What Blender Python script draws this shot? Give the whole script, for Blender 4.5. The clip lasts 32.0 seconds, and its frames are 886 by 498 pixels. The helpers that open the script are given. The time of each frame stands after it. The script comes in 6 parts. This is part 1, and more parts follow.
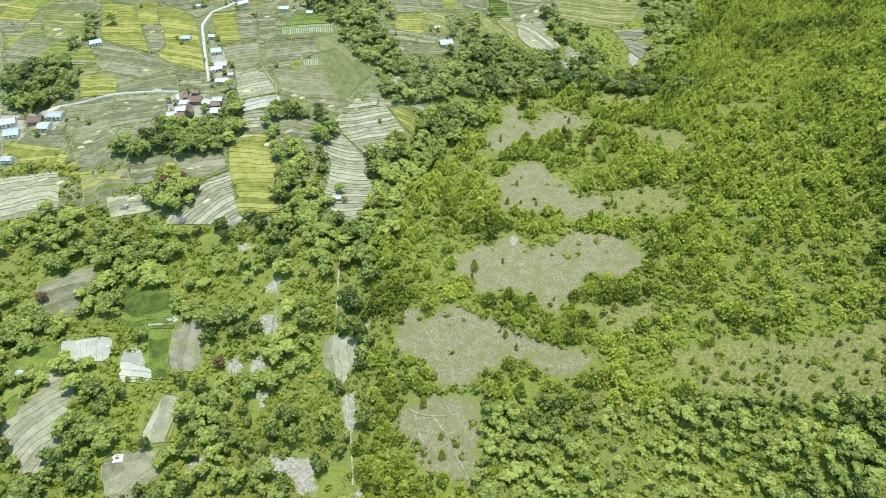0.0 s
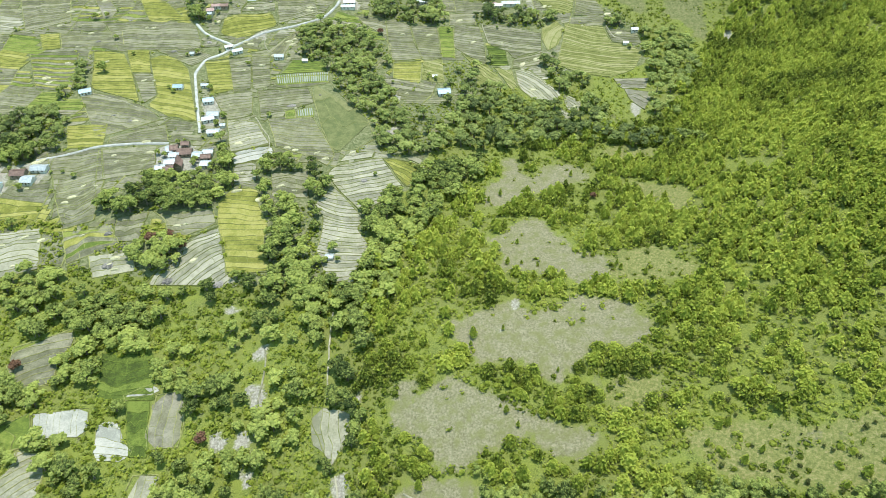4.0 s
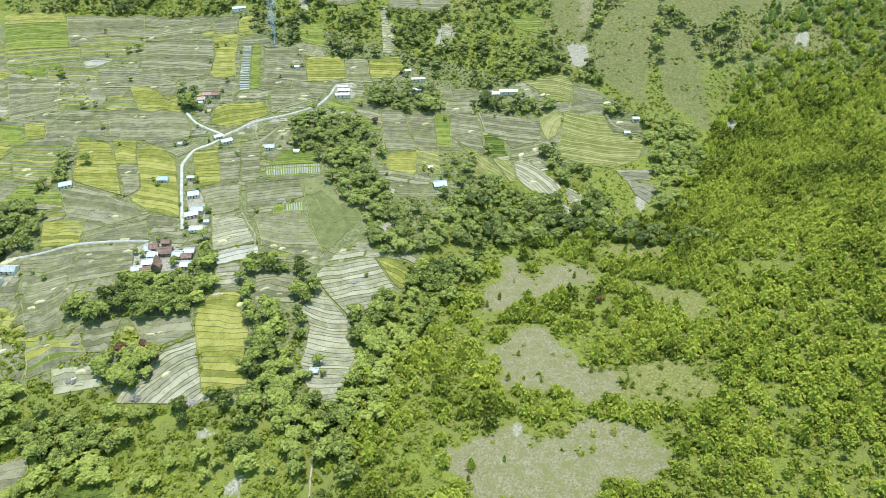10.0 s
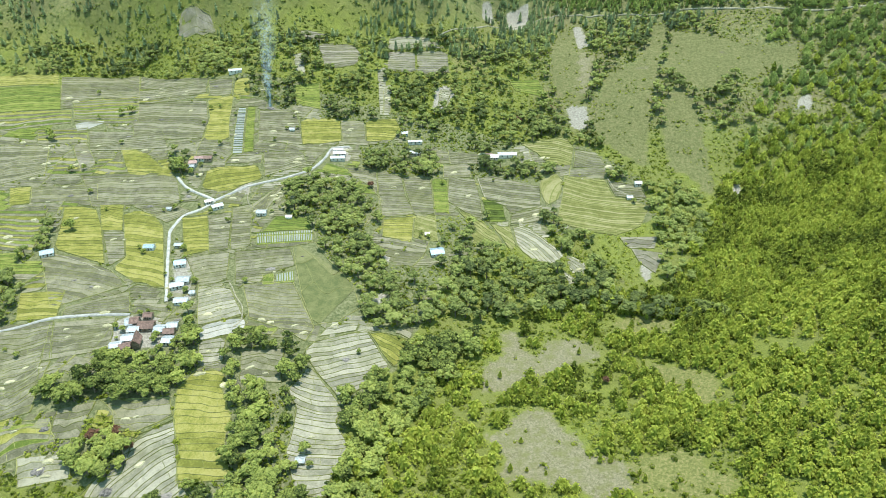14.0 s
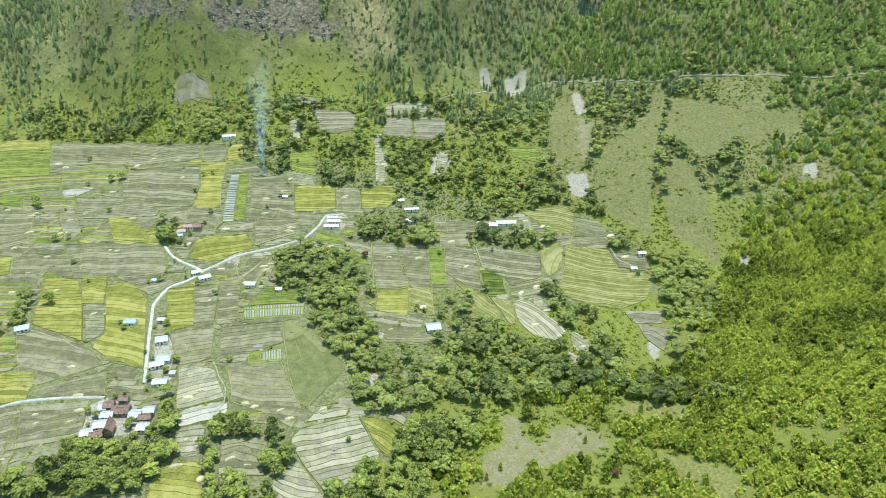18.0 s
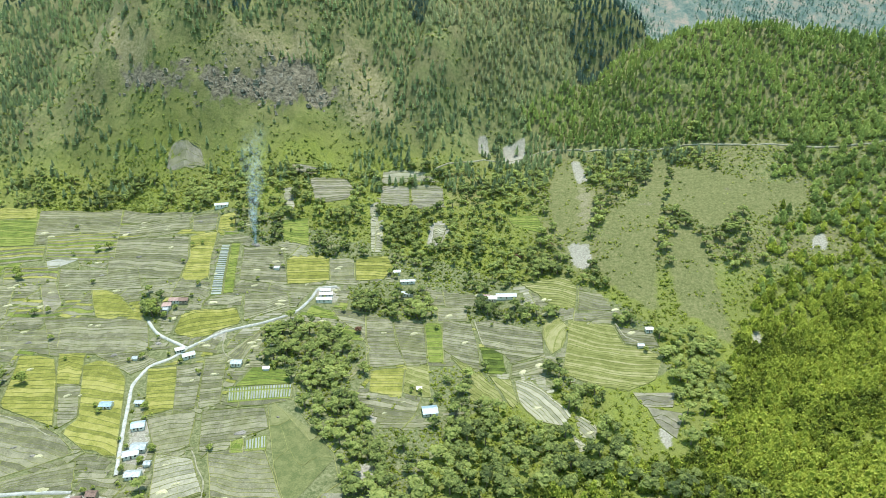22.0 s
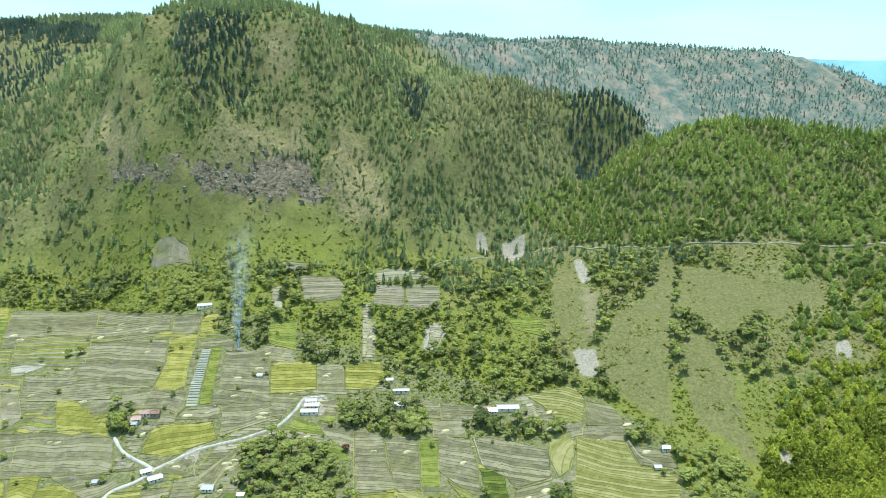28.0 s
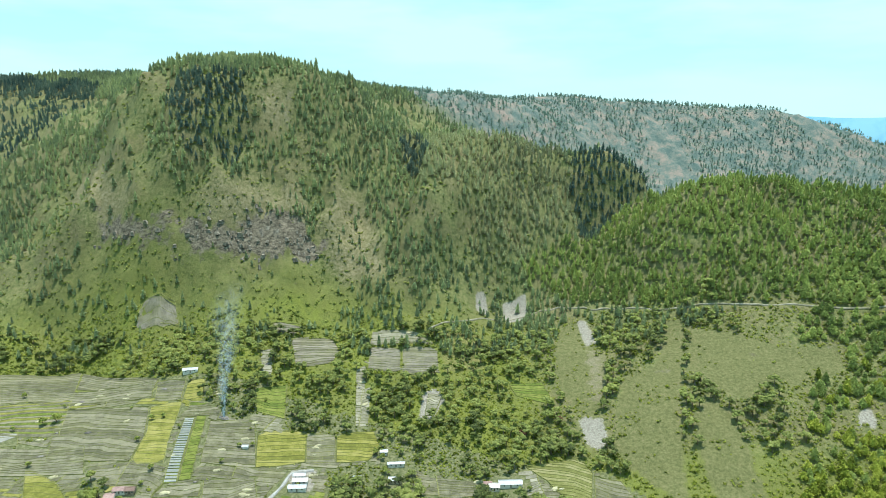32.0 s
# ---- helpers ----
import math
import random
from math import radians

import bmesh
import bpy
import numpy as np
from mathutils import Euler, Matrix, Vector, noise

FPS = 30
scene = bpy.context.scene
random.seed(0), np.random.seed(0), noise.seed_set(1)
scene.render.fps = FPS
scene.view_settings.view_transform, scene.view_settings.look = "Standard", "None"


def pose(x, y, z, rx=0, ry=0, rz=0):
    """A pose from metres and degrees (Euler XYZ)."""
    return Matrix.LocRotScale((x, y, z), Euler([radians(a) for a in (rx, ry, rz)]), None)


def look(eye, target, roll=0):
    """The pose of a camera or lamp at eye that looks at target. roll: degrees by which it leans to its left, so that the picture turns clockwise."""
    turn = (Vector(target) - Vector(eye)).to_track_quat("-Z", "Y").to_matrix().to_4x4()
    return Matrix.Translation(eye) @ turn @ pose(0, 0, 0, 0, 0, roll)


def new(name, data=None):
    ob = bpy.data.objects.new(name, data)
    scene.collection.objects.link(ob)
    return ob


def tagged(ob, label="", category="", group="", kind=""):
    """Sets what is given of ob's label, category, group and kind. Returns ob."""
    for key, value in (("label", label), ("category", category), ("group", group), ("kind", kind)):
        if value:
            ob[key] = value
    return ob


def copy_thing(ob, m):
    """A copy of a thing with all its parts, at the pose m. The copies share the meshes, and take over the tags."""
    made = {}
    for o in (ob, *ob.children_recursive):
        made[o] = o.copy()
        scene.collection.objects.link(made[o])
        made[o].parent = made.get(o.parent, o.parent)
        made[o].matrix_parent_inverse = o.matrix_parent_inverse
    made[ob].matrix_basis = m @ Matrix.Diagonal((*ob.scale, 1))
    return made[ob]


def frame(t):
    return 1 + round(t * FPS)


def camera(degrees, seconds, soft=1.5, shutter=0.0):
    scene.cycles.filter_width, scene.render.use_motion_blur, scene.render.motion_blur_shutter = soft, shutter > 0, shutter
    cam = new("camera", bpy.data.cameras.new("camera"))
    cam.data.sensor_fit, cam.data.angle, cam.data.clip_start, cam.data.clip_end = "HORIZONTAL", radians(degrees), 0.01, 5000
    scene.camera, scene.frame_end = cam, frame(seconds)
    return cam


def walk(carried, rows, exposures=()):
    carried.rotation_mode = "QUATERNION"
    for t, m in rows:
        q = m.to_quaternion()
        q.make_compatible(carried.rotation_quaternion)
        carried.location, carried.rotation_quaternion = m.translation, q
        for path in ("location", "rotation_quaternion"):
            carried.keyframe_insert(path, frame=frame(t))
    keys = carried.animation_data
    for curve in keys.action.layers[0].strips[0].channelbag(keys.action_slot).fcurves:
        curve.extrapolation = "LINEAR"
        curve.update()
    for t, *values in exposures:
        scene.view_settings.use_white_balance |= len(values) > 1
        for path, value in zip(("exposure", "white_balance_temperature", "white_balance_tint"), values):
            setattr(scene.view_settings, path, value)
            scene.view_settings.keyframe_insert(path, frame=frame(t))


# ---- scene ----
cam = camera(66.32, 32.0, soft=0.55)
PATH = [
    (0, (0.00, 0.00, 270.00), (-1.07, 71.19, 199.78), -0.36),
    (2, (0.40, 12.68, 270.05), (-0.62, 85.23, 201.23), -0.32),
    (4, (0.85, 25.34, 270.11), (-0.12, 99.67, 203.22), -0.27),
    (6, (1.34, 37.96, 270.18), (0.45, 114.27, 205.56), -0.23),
    (8, (1.83, 50.57, 270.23), (1.01, 128.89, 208.06), -0.18),
    (10, (2.28, 63.15, 270.26), (1.52, 143.58, 210.84), -0.15),
    (12, (2.75, 75.71, 270.27), (2.06, 158.23, 213.80), -0.11),
    (14, (3.27, 88.24, 270.26), (2.66, 172.81, 216.90), -0.07),
    (16, (3.80, 100.73, 270.25), (3.28, 187.37, 220.33), -0.01),
    (18, (4.29, 113.17, 270.28), (3.89, 201.83, 224.02), 0.05),
    (20, (4.72, 125.61, 270.35), (4.44, 216.20, 228.00), 0.12),
    (22, (5.01, 138.02, 270.46), (4.81, 230.41, 232.19), 0.19),
    (24, (5.26, 150.36, 270.60), (5.16, 244.34, 236.43), 0.25),
    (26, (5.49, 162.70, 270.74), (5.51, 258.06, 240.61), 0.31),
    (28, (5.68, 175.10, 270.88), (5.79, 271.63, 244.77), 0.37),
    (30, (5.86, 187.55, 271.00), (6.06, 285.06, 248.82), 0.42),
    (32, (6.03, 200.00, 271.09), (6.29, 298.29, 252.69), 0.46),
]
walk(cam, [(t, look(eye, target, roll)) for t, eye, target, roll in PATH], [(0, 0.91), (10, 0.92), (24, 0.96), (28, 0.9), (32, 0.77)])

# ---- world and sun ----
SUN_FROM = Vector((0.06, 0.09, 0.99)).normalized()
world = bpy.data.worlds.new("sky")
scene.world = world
world.use_nodes = True
wt = world.node_tree
wt.nodes.clear()
sky = wt.nodes.new("ShaderNodeTexSky")
sky.sky_type = "NISHITA"
sky.sun_disc = False
sky.sun_elevation = math.asin(SUN_FROM.z)
sky.sun_rotation = math.atan2(SUN_FROM.x, SUN_FROM.y)
sky.altitude = 1200
sky.air_density, sky.dust_density, sky.ozone_density = 1.0, 2.0, 1.0
wback = wt.nodes.new("ShaderNodeBackground")
wback.inputs["Strength"].default_value = 0.15
wout = wt.nodes.new("ShaderNodeOutputWorld")
# thin bright cloud over the sky
wcoord = wt.nodes.new("ShaderNodeTexCoord")
wmap = wt.nodes.new("ShaderNodeMapping")
wmap.inputs["Scale"].default_value = (1.0, 1.0, 4.5)
wnoise = wt.nodes.new("ShaderNodeTexNoise")
wnoise.inputs["Scale"].default_value, wnoise.inputs["Detail"].default_value = 3.2, 6
wramp = wt.nodes.new("ShaderNodeValToRGB")
wramp.color_ramp.elements[0].position, wramp.color_ramp.elements[1].position = 0.4, 0.62
wmix = wt.nodes.new("ShaderNodeMixRGB")
wmix.inputs[2].default_value = (2.75, 4.4, 4.6, 1)
wt.links.new(wcoord.outputs["Generated"], wmap.inputs["Vector"])
wt.links.new(wmap.outputs[0], wnoise.inputs["Vector"])
wt.links.new(wnoise.outputs["Fac"], wramp.inputs[0])
wt.links.new(wramp.outputs[0], wmix.inputs[0])
wveil = wt.nodes.new("ShaderNodeMixRGB")
wveil.inputs[0].default_value, wveil.inputs[2].default_value = 0.75, (1.75, 3.75, 4.2, 1)
wt.links.new(sky.outputs[0], wveil.inputs[1])
wt.links.new(wveil.outputs[0], wmix.inputs[1])
wt.links.new(wmix.outputs[0], wback.inputs[0])
wt.links.new(wback.outputs[0], wout.inputs[0])
sun = new("sun", bpy.data.lights.new("sun", "SUN"))
sun.data.energy, sun.data.angle, sun.data.color = 4.0, radians(0.6), (1.0, 0.95, 0.86)
sun.matrix_world = look(tuple(SUN_FROM * 900), (0, 0, 0))


# ---- materials ----
class Nodes:
    """Small helper round a node tree."""

    def __init__(self, name):
        self.mat = bpy.data.materials.new(name)
        self.mat.use_nodes = True
        self.t = self.mat.node_tree
        self.bsdf = self.t.nodes["Principled BSDF"]
        self.out = self.t.nodes["Material Output"]
        self.bsdf.inputs["Specular IOR Level"].default_value = 0.25

    def node(self, kind, **values):
        n = self.t.nodes.new(kind)
        for k, v in values.items():
            n.inputs[k.replace("_", " ")].default_value = v
        return n

    def link(self, a, b):
        self.t.links.new(a, b)

    def place(self):
        return self.node("ShaderNodeNewGeometry").outputs["Position"]

    def noise(self, scale, detail=4.0, rough=0.6, vector=None):
        n = self.node("ShaderNodeTexNoise", Scale=scale, Detail=detail, Roughness=rough)
        self.link(vector or self.place(), n.inputs["Vector"])
        return n.outputs["Fac"]

    def ramp(self, fac, stops, tight=0.6):
        n = self.node("ShaderNodeValToRGB")
        while len(n.color_ramp.elements) < len(stops):
            n.color_ramp.elements.new(0.5)
        for e, (p, c) in zip(n.color_ramp.elements, stops):
            e.position, e.color = 0.5 + (p - 0.5) * tight, (*c, 1)
        self.link(fac, n.inputs[0])
        return n.outputs[0]

    def mix(self, fac, a, b, kind="MIX"):
        n = self.node("ShaderNodeMixRGB")
        n.blend_type = kind
        for s, v in ((0, fac), (1, a), (2, b)):
            if isinstance(v, (int, float)):
                n.inputs[s].default_value = v
            elif isinstance(v, tuple):
                n.inputs[s].default_value = (*v, 1)
            else:
                self.link(v, n.inputs[s])
        return n.outputs[0]

    def math(self, kind, a, b):
        n = self.node("ShaderNodeMath")
        n.operation = kind
        for s, v in ((0, a), (1, b)):
            if isinstance(v, (int, float)):
                n.inputs[s].default_value = v
            else:
                self.link(v, n.inputs[s])
        return n.outputs[0]

    def bump(self, fac, distance, strength=1.0):
        n = self.node("ShaderNodeBump", Distance=distance, Strength=strength)
        self.link(fac, n.inputs["Height"])
        self.link(n.outputs[0], self.bsdf.inputs["Normal"])

    def colour(self, c, rough=0.9):
        if isinstance(c, tuple):
            self.bsdf.inputs["Base Color"].default_value = (*c, 1)
        else:
            self.link(c, self.bsdf.inputs["Base Color"])
        self.bsdf.inputs["Roughness"].default_value = rough
        return self.mat


GREY = lambda v: (v, v, v)


def attr(n, name, socket):
    a = n.node("ShaderNodeAttribute")
    a.attribute_name = name
    return a.outputs[socket]


def edge(n, mask, scale=0.35, hard=0.16, ragged=1.0):
    """A mask with a ragged border."""
    raw = n.math("ADD", mask, n.math("MULTIPLY", n.math("SUBTRACT", n.noise(scale, 5, 0.7), 0.5), ragged))
    return n.ramp(raw, [(0.5 - hard, GREY(0)), (0.5 + hard, GREY(1))], 1.0)


def ground_material():
    n = Nodes("ground")
    fine, mid, wide = n.noise(1.6, 6, 0.75), n.noise(0.16, 5, 0.65), n.noise(0.022, 4)
    scrub = n.ramp(fine, [(0.3, (0.03, 0.046, 0.01)), (0.48, (0.095, 0.122, 0.024)), (0.72, (0.185, 0.205, 0.058))])
    lush = n.mix(n.ramp(mid, [(0.35, GREY(0)), (0.65, GREY(0.75))]), scrub, (0.135, 0.16, 0.029))
    base = n.mix(n.ramp(wide, [(0.4, GREY(0)), (0.62, GREY(0.7))]), lush, (0.112, 0.126, 0.036))
    a_col, b_col = attr(n, "cover_a", "Color"), attr(n, "cover_b", "Color")
    farm = attr(n, "cover_c", "Fac")
    sa, sb = n.node("ShaderNodeSeparateColor"), n.node("ShaderNodeSeparateColor")
    n.link(a_col, sa.inputs[0])
    n.link(b_col, sb.inputs[0])
    straw = n.ramp(n.noise(0.9, 7, 0.75), [(0.3, (0.096, 0.096, 0.052)), (0.5, (0.148, 0.142, 0.088)), (0.7, (0.208, 0.196, 0.136))])
    straw = n.mix(n.ramp(mid, [(0.42, GREY(0)), (0.72, GREY(0.8))]), straw, (0.116, 0.124, 0.048))
    meadow = n.ramp(n.noise(0.7, 7, 0.75), [(0.32, (0.078, 0.095, 0.026)), (0.52, (0.130, 0.138, 0.045)), (0.72, (0.199, 0.181, 0.086))])
    turf = n.ramp(n.noise(0.45, 9, 0.72), [(0.3, (0.07, 0.084, 0.028)), (0.5, (0.104, 0.113, 0.045)), (0.7, (0.145, 0.143, 0.068))])
    soil = n.ramp(n.noise(0.8, 7, 0.7), [(0.3, (0.135, 0.130, 0.108)), (0.52, (0.212, 0.207, 0.18)), (0.72, (0.295, 0.29, 0.258))])
    layers = n.node("ShaderNodeVectorMath")
    layers.operation = "MULTIPLY"
    layers.inputs[1].default_value = (0.7, 0.7, 1.3)
    n.link(n.place(), layers.inputs[0])
    stone = n.ramp(n.noise(0.3, 9, 0.85, layers.outputs[0]), [(0.36, (0.036, 0.034, 0.026)), (0.5, (0.115, 0.104, 0.078)), (0.68, (0.22, 0.2, 0.155))])
    steep = n.ramp(n.noise(0.3, 9, 0.82), [(0.3, (0.04, 0.058, 0.02)), (0.46, (0.092, 0.114, 0.04)), (0.6, (0.15, 0.16, 0.066)), (0.74, (0.19, 0.178, 0.1))])
    steep = n.mix(n.ramp(n.noise(0.02, 6, 0.7), [(0.42, GREY(0)), (0.62, GREY(0.75))], 1.0), steep, n.ramp(n.noise(0.5, 8, 0.78), [(0.3, (0.066, 0.066, 0.03)), (0.5, (0.122, 0.114, 0.056)), (0.7, (0.18, 0.16, 0.095))]))
    stubble = n.ramp(n.noise(0.5, 6, 0.7), [(0.3, (0.06, 0.078, 0.03)), (0.5, (0.105, 0.118, 0.055)), (0.7, (0.16, 0.165, 0.095))])
    # Bluish stops put distance haze into the far rim's ground colour.
    hazy_scarp = n.ramp(n.noise(0.028, 9, 0.8), [(0.36, (0.05, 0.09, 0.085)), (0.47, (0.09, 0.125, 0.115)), (0.58, (0.145, 0.15, 0.13)), (0.7, (0.21, 0.175, 0.155))])
    c = n.mix(sb.outputs[1], base, steep)
    tan = n.ramp(n.noise(0.3, 8, 0.75), [(0.3, (0.1, 0.104, 0.044)), (0.5, (0.172, 0.16, 0.085)), (0.7, (0.235, 0.212, 0.135))])
    c = n.mix(attr(n, "cover_d", "Fac"), c, hazy_scarp)
    c = n.mix(edge(n, attr(n, "cover_e", "Fac"), 0.07, 0.3, 0.8), c, tan)
    c = n.mix(edge(n, farm, 0.2, 0.2), c, stubble)
    c = n.mix(edge(n, sa.outputs[1]), c, meadow)
    c = n.mix(edge(n, sa.outputs[2], 0.2), c, turf)
    c = n.mix(edge(n, sa.outputs[0], 0.22, 0.14, 1.5), c, straw)
    c = n.mix(edge(n, sb.outputs[0], 0.07, 0.16, 2.4), c, stone)
    c = n.mix(edge(n, sb.outputs[2], 0.4), c, soil)
    n.bump(n.math("ADD", n.math("MULTIPLY", mid, 1.6), n.math("MULTIPLY", fine, 0.5)), 0.9, 0.8)
    return n.colour(c, 0.95)


def leaf_material(name, dark, main, light, clear=0.3):
    n = Nodes(name)
    tone = attr(n, "tone", "Fac")
    geo = n.node("ShaderNodeNewGeometry")
    island = geo.outputs["Random Per Island"]
    v = n.math("ADD", n.math("MULTIPLY", tone, 0.62), n.math("MULTIPLY", island, 0.38))
    speck = n.noise(1.3, 4, 0.75)
    v = n.math("ADD", v, n.math("MULTIPLY", n.math("SUBTRACT", speck, 0.5), 1.5))
    c = n.ramp(v, [(0.15, dark), (0.52, main), (0.93, light)], 1.0)
    n.bump(speck, 0.5, 0.8)
    n.bsdf.inputs["Specular IOR Level"].default_value = 0.1
    n.colour(c, 0.8)
    lit = n.node("ShaderNodeBsdfTranslucent")
    n.link(c, lit.inputs["Color"])
    both = n.node("ShaderNodeMixShader", Fac=clear)
    n.link(n.bsdf.outputs[0], both.inputs[1])
    n.link(lit.outputs[0], both.inputs[2])
    n.link(both.outputs[0], n.out.inputs["Surface"])
    return n.mat


def crop_material(name, stops, weeds=0.0, wet=0.0):
    n = Nodes(name)
    info = n.node("ShaderNodeObjectInfo")
    fine, mid = n.noise(1.1, 6, 0.75), n.noise(0.16, 6, 0.7)
    v = n.math("ADD", n.math("MULTIPLY", fine, 0.5), n.math("MULTIPLY", mid, 0.5))
    v = n.math("ADD", v, n.math("MULTIPLY", n.math("SUBTRACT", info.outputs["Random"], 0.5), 0.17))
    c = n.ramp(v, stops, 0.48)
    if weeds:
        c = n.mix(n.ramp(n.noise(0.05, 6, 0.65), [(0.45, GREY(0)), (0.62, GREY(weeds))], 1.0), c, (0.122, 0.13, 0.048))
    n.bump(fine, 0.25, 0.6)
    return n.colour(c, 0.9 - 0.45 * wet)


def plain_material(name, stops, scale=1.0, rough=0.8, metal=0.0, bump=0.05):
    n = Nodes(name)
    info = n.node("ShaderNodeObjectInfo")
    v = n.math("ADD", n.noise(scale, 6, 0.7), n.math("MULTIPLY", n.math("SUBTRACT", info.outputs["Random"], 0.5), 0.15))
    n.bsdf.inputs["Metallic"].default_value = metal
    n.bump(n.noise(scale * 4, 4), bump, 0.5)
    return n.colour(n.ramp(v, stops), rough)


M_GROUND = ground_material()
M_BROAD = leaf_material("broadleaf", (0.05, 0.078, 0.026), (0.285, 0.345, 0.096), (0.45, 0.5, 0.145), 0.54)
# Lighter, bluer copy of broadleaf; imitates the lit, hazy look of distance.
M_HAZYBROAD = leaf_material("hazy_broadleaf", (0.095, 0.13, 0.056), (0.28, 0.338, 0.112), (0.42, 0.47, 0.165), 0.6)
M_PINE = leaf_material("pine_needles", (0.07, 0.098, 0.02), (0.31, 0.37, 0.058), (0.46, 0.5, 0.1), 0.52)
# Haze is put into this base colour: paler and bluer than pine_needles.
M_FARPINE = leaf_material("hazy_hill_pine_needles", (0.165, 0.22, 0.135), (0.315, 0.39, 0.205), (0.45, 0.51, 0.265), 0.6)
# Needles darkened so that the colour stands for cloud shade on the flanks.
M_SHADEDPINE = leaf_material("shaded_pine_needles", (0.05, 0.095, 0.09), (0.1, 0.16, 0.13), (0.17, 0.235, 0.17), 0.5)
# The next two are lightened as well, to imitate haze on the mountain.
M_DRYPINE = leaf_material("dry_pine_needles", (0.23, 0.26, 0.165), (0.4, 0.43, 0.245), (0.52, 0.54, 0.32), 0.6)
M_LUSHPINE = leaf_material("lush_pine_needles", (0.15, 0.215, 0.075), (0.305, 0.39, 0.12), (0.44, 0.515, 0.175), 0.6)
# The blue-green is distance haze painted into the needle colour.
M_HAZYRIM = leaf_material("hazy_rim_needles", (0.12, 0.2, 0.17), (0.2, 0.295, 0.24), (0.29, 0.38, 0.3), 0.55)
M_SHRUB = leaf_material("shrub_leaves", (0.065, 0.095, 0.015), (0.22, 0.27, 0.04), (0.33, 0.365, 0.082), 0.52)
# Dark shrub leaves whose colour also stands for shaded sides of trees.
M_BUSH = leaf_material("shade_dark_bush_leaves", (0.03, 0.04, 0.014), (0.075, 0.09, 0.026), (0.16, 0.17, 0.05), 0.3)
M_SCRUB = leaf_material("hill_scrub_leaves", (0.09, 0.13, 0.03), (0.19, 0.24, 0.06), (0.3, 0.33, 0.1), 0.5)
M_RUST = leaf_material("russet_leaves", (0.09, 0.055, 0.035), (0.16, 0.09, 0.06), (0.24, 0.14, 0.09), 0.42)
M_BARK = plain_material("bark", [(0.3, (0.09, 0.07, 0.05)), (0.7, (0.2, 0.17, 0.13))], 3.0)
CROPS = {
    "ripe": crop_material("ripe_rice", [(0.3, (0.09, 0.1, 0.018)), (0.5, (0.148, 0.154, 0.032)), (0.72, (0.215, 0.208, 0.068))]),
    "green": crop_material("young_rice", [(0.3, (0.056, 0.084, 0.014)), (0.5, (0.096, 0.128, 0.021)), (0.72, (0.152, 0.172, 0.044))]),
    "stub": crop_material("rice_stubble", [(0.3, (0.066, 0.069, 0.041)), (0.5, (0.112, 0.112, 0.076)), (0.72, (0.178, 0.175, 0.126))], 0.3),
    "pale": crop_material("dry_stubble", [(0.3, (0.125, 0.126, 0.094)), (0.5, (0.188, 0.187, 0.147)), (0.72, (0.255, 0.25, 0.2))], 0.25),
    "wet": crop_material("bare_pale_soil", [(0.3, (0.16, 0.168, 0.15)), (0.5, (0.22, 0.226, 0.206)), (0.72, (0.285, 0.285, 0.262))], wet=0.5),
    "gold": crop_material("straw_yellow_terrace", [(0.3, (0.088, 0.1, 0.026)), (0.5, (0.132, 0.142, 0.046)), (0.72, (0.2, 0.196, 0.1))]),
    "corn": crop_material("leafy_maize", [(0.3, (0.025, 0.04, 0.006)), (0.5, (0.052, 0.078, 0.011)), (0.72, (0.1, 0.13, 0.024))]),
    "soil": crop_material("tilled_soil", [(0.3, (0.088, 0.086, 0.064)), (0.5, (0.132, 0.128, 0.1)), (0.72, (0.19, 0.182, 0.15))], 0.4),
    "fallow": crop_material("fallow_weeds", [(0.3, (0.062, 0.08, 0.028)), (0.5, (0.1, 0.112, 0.045)), (0.72, (0.14, 0.146, 0.07))]),
}
M_BUND = crop_material("grassy_bund", [(0.3, (0.085, 0.1, 0.03)), (0.5, (0.135, 0.148, 0.048)), (0.72, (0.2, 0.205, 0.085))])
M_ROAD = plain_material("pale_concrete_road", [(0.3, (0.21, 0.22, 0.215)), (0.7, (0.35, 0.365, 0.36))], 0.35)
M_TRACK = plain_material("trodden_earth", [(0.3, (0.12, 0.125, 0.08)), (0.7, (0.26, 0.25, 0.19))], 0.25)
ROOFS = {
    "white": plain_material("zinc_roof", [(0.3, (0.2, 0.235, 0.26)), (0.7, (0.36, 0.4, 0.44))], 0.8, 0.45, 0.15),
    "blue": plain_material("pale_blue_zinc_roof", [(0.3, (0.17, 0.25, 0.32)), (0.7, (0.29, 0.38, 0.45))], 0.8, 0.45, 0.1),
    "grey": plain_material("weathered_zinc_roof", [(0.3, (0.3, 0.31, 0.31)), (0.7, (0.5, 0.5, 0.49))], 0.8, 0.55, 0.15),
    "brown": plain_material("rusted_roof", [(0.3, (0.09, 0.06, 0.052)), (0.7, (0.17, 0.115, 0.1))], 0.8, 0.7),
    "pink": plain_material("faded_red_roof", [(0.3, (0.2, 0.13, 0.125)), (0.7, (0.32, 0.23, 0.22))], 0.8, 0.7),
}
M_WALL = plain_material("limewashed_wall", [(0.3, (0.52, 0.5, 0.45)), (0.7, (0.72, 0.7, 0.65))], 0.9, 0.9)
M_PLANK = plain_material("timber_wall", [(0.3, (0.2, 0.15, 0.11)), (0.7, (0.34, 0.27, 0.2))], 1.2, 0.85)
M_DOOR = plain_material("dark_timber_door", [(0.3, (0.08, 0.06, 0.045)), (0.7, (0.16, 0.12, 0.09))], 2.0, 0.7)
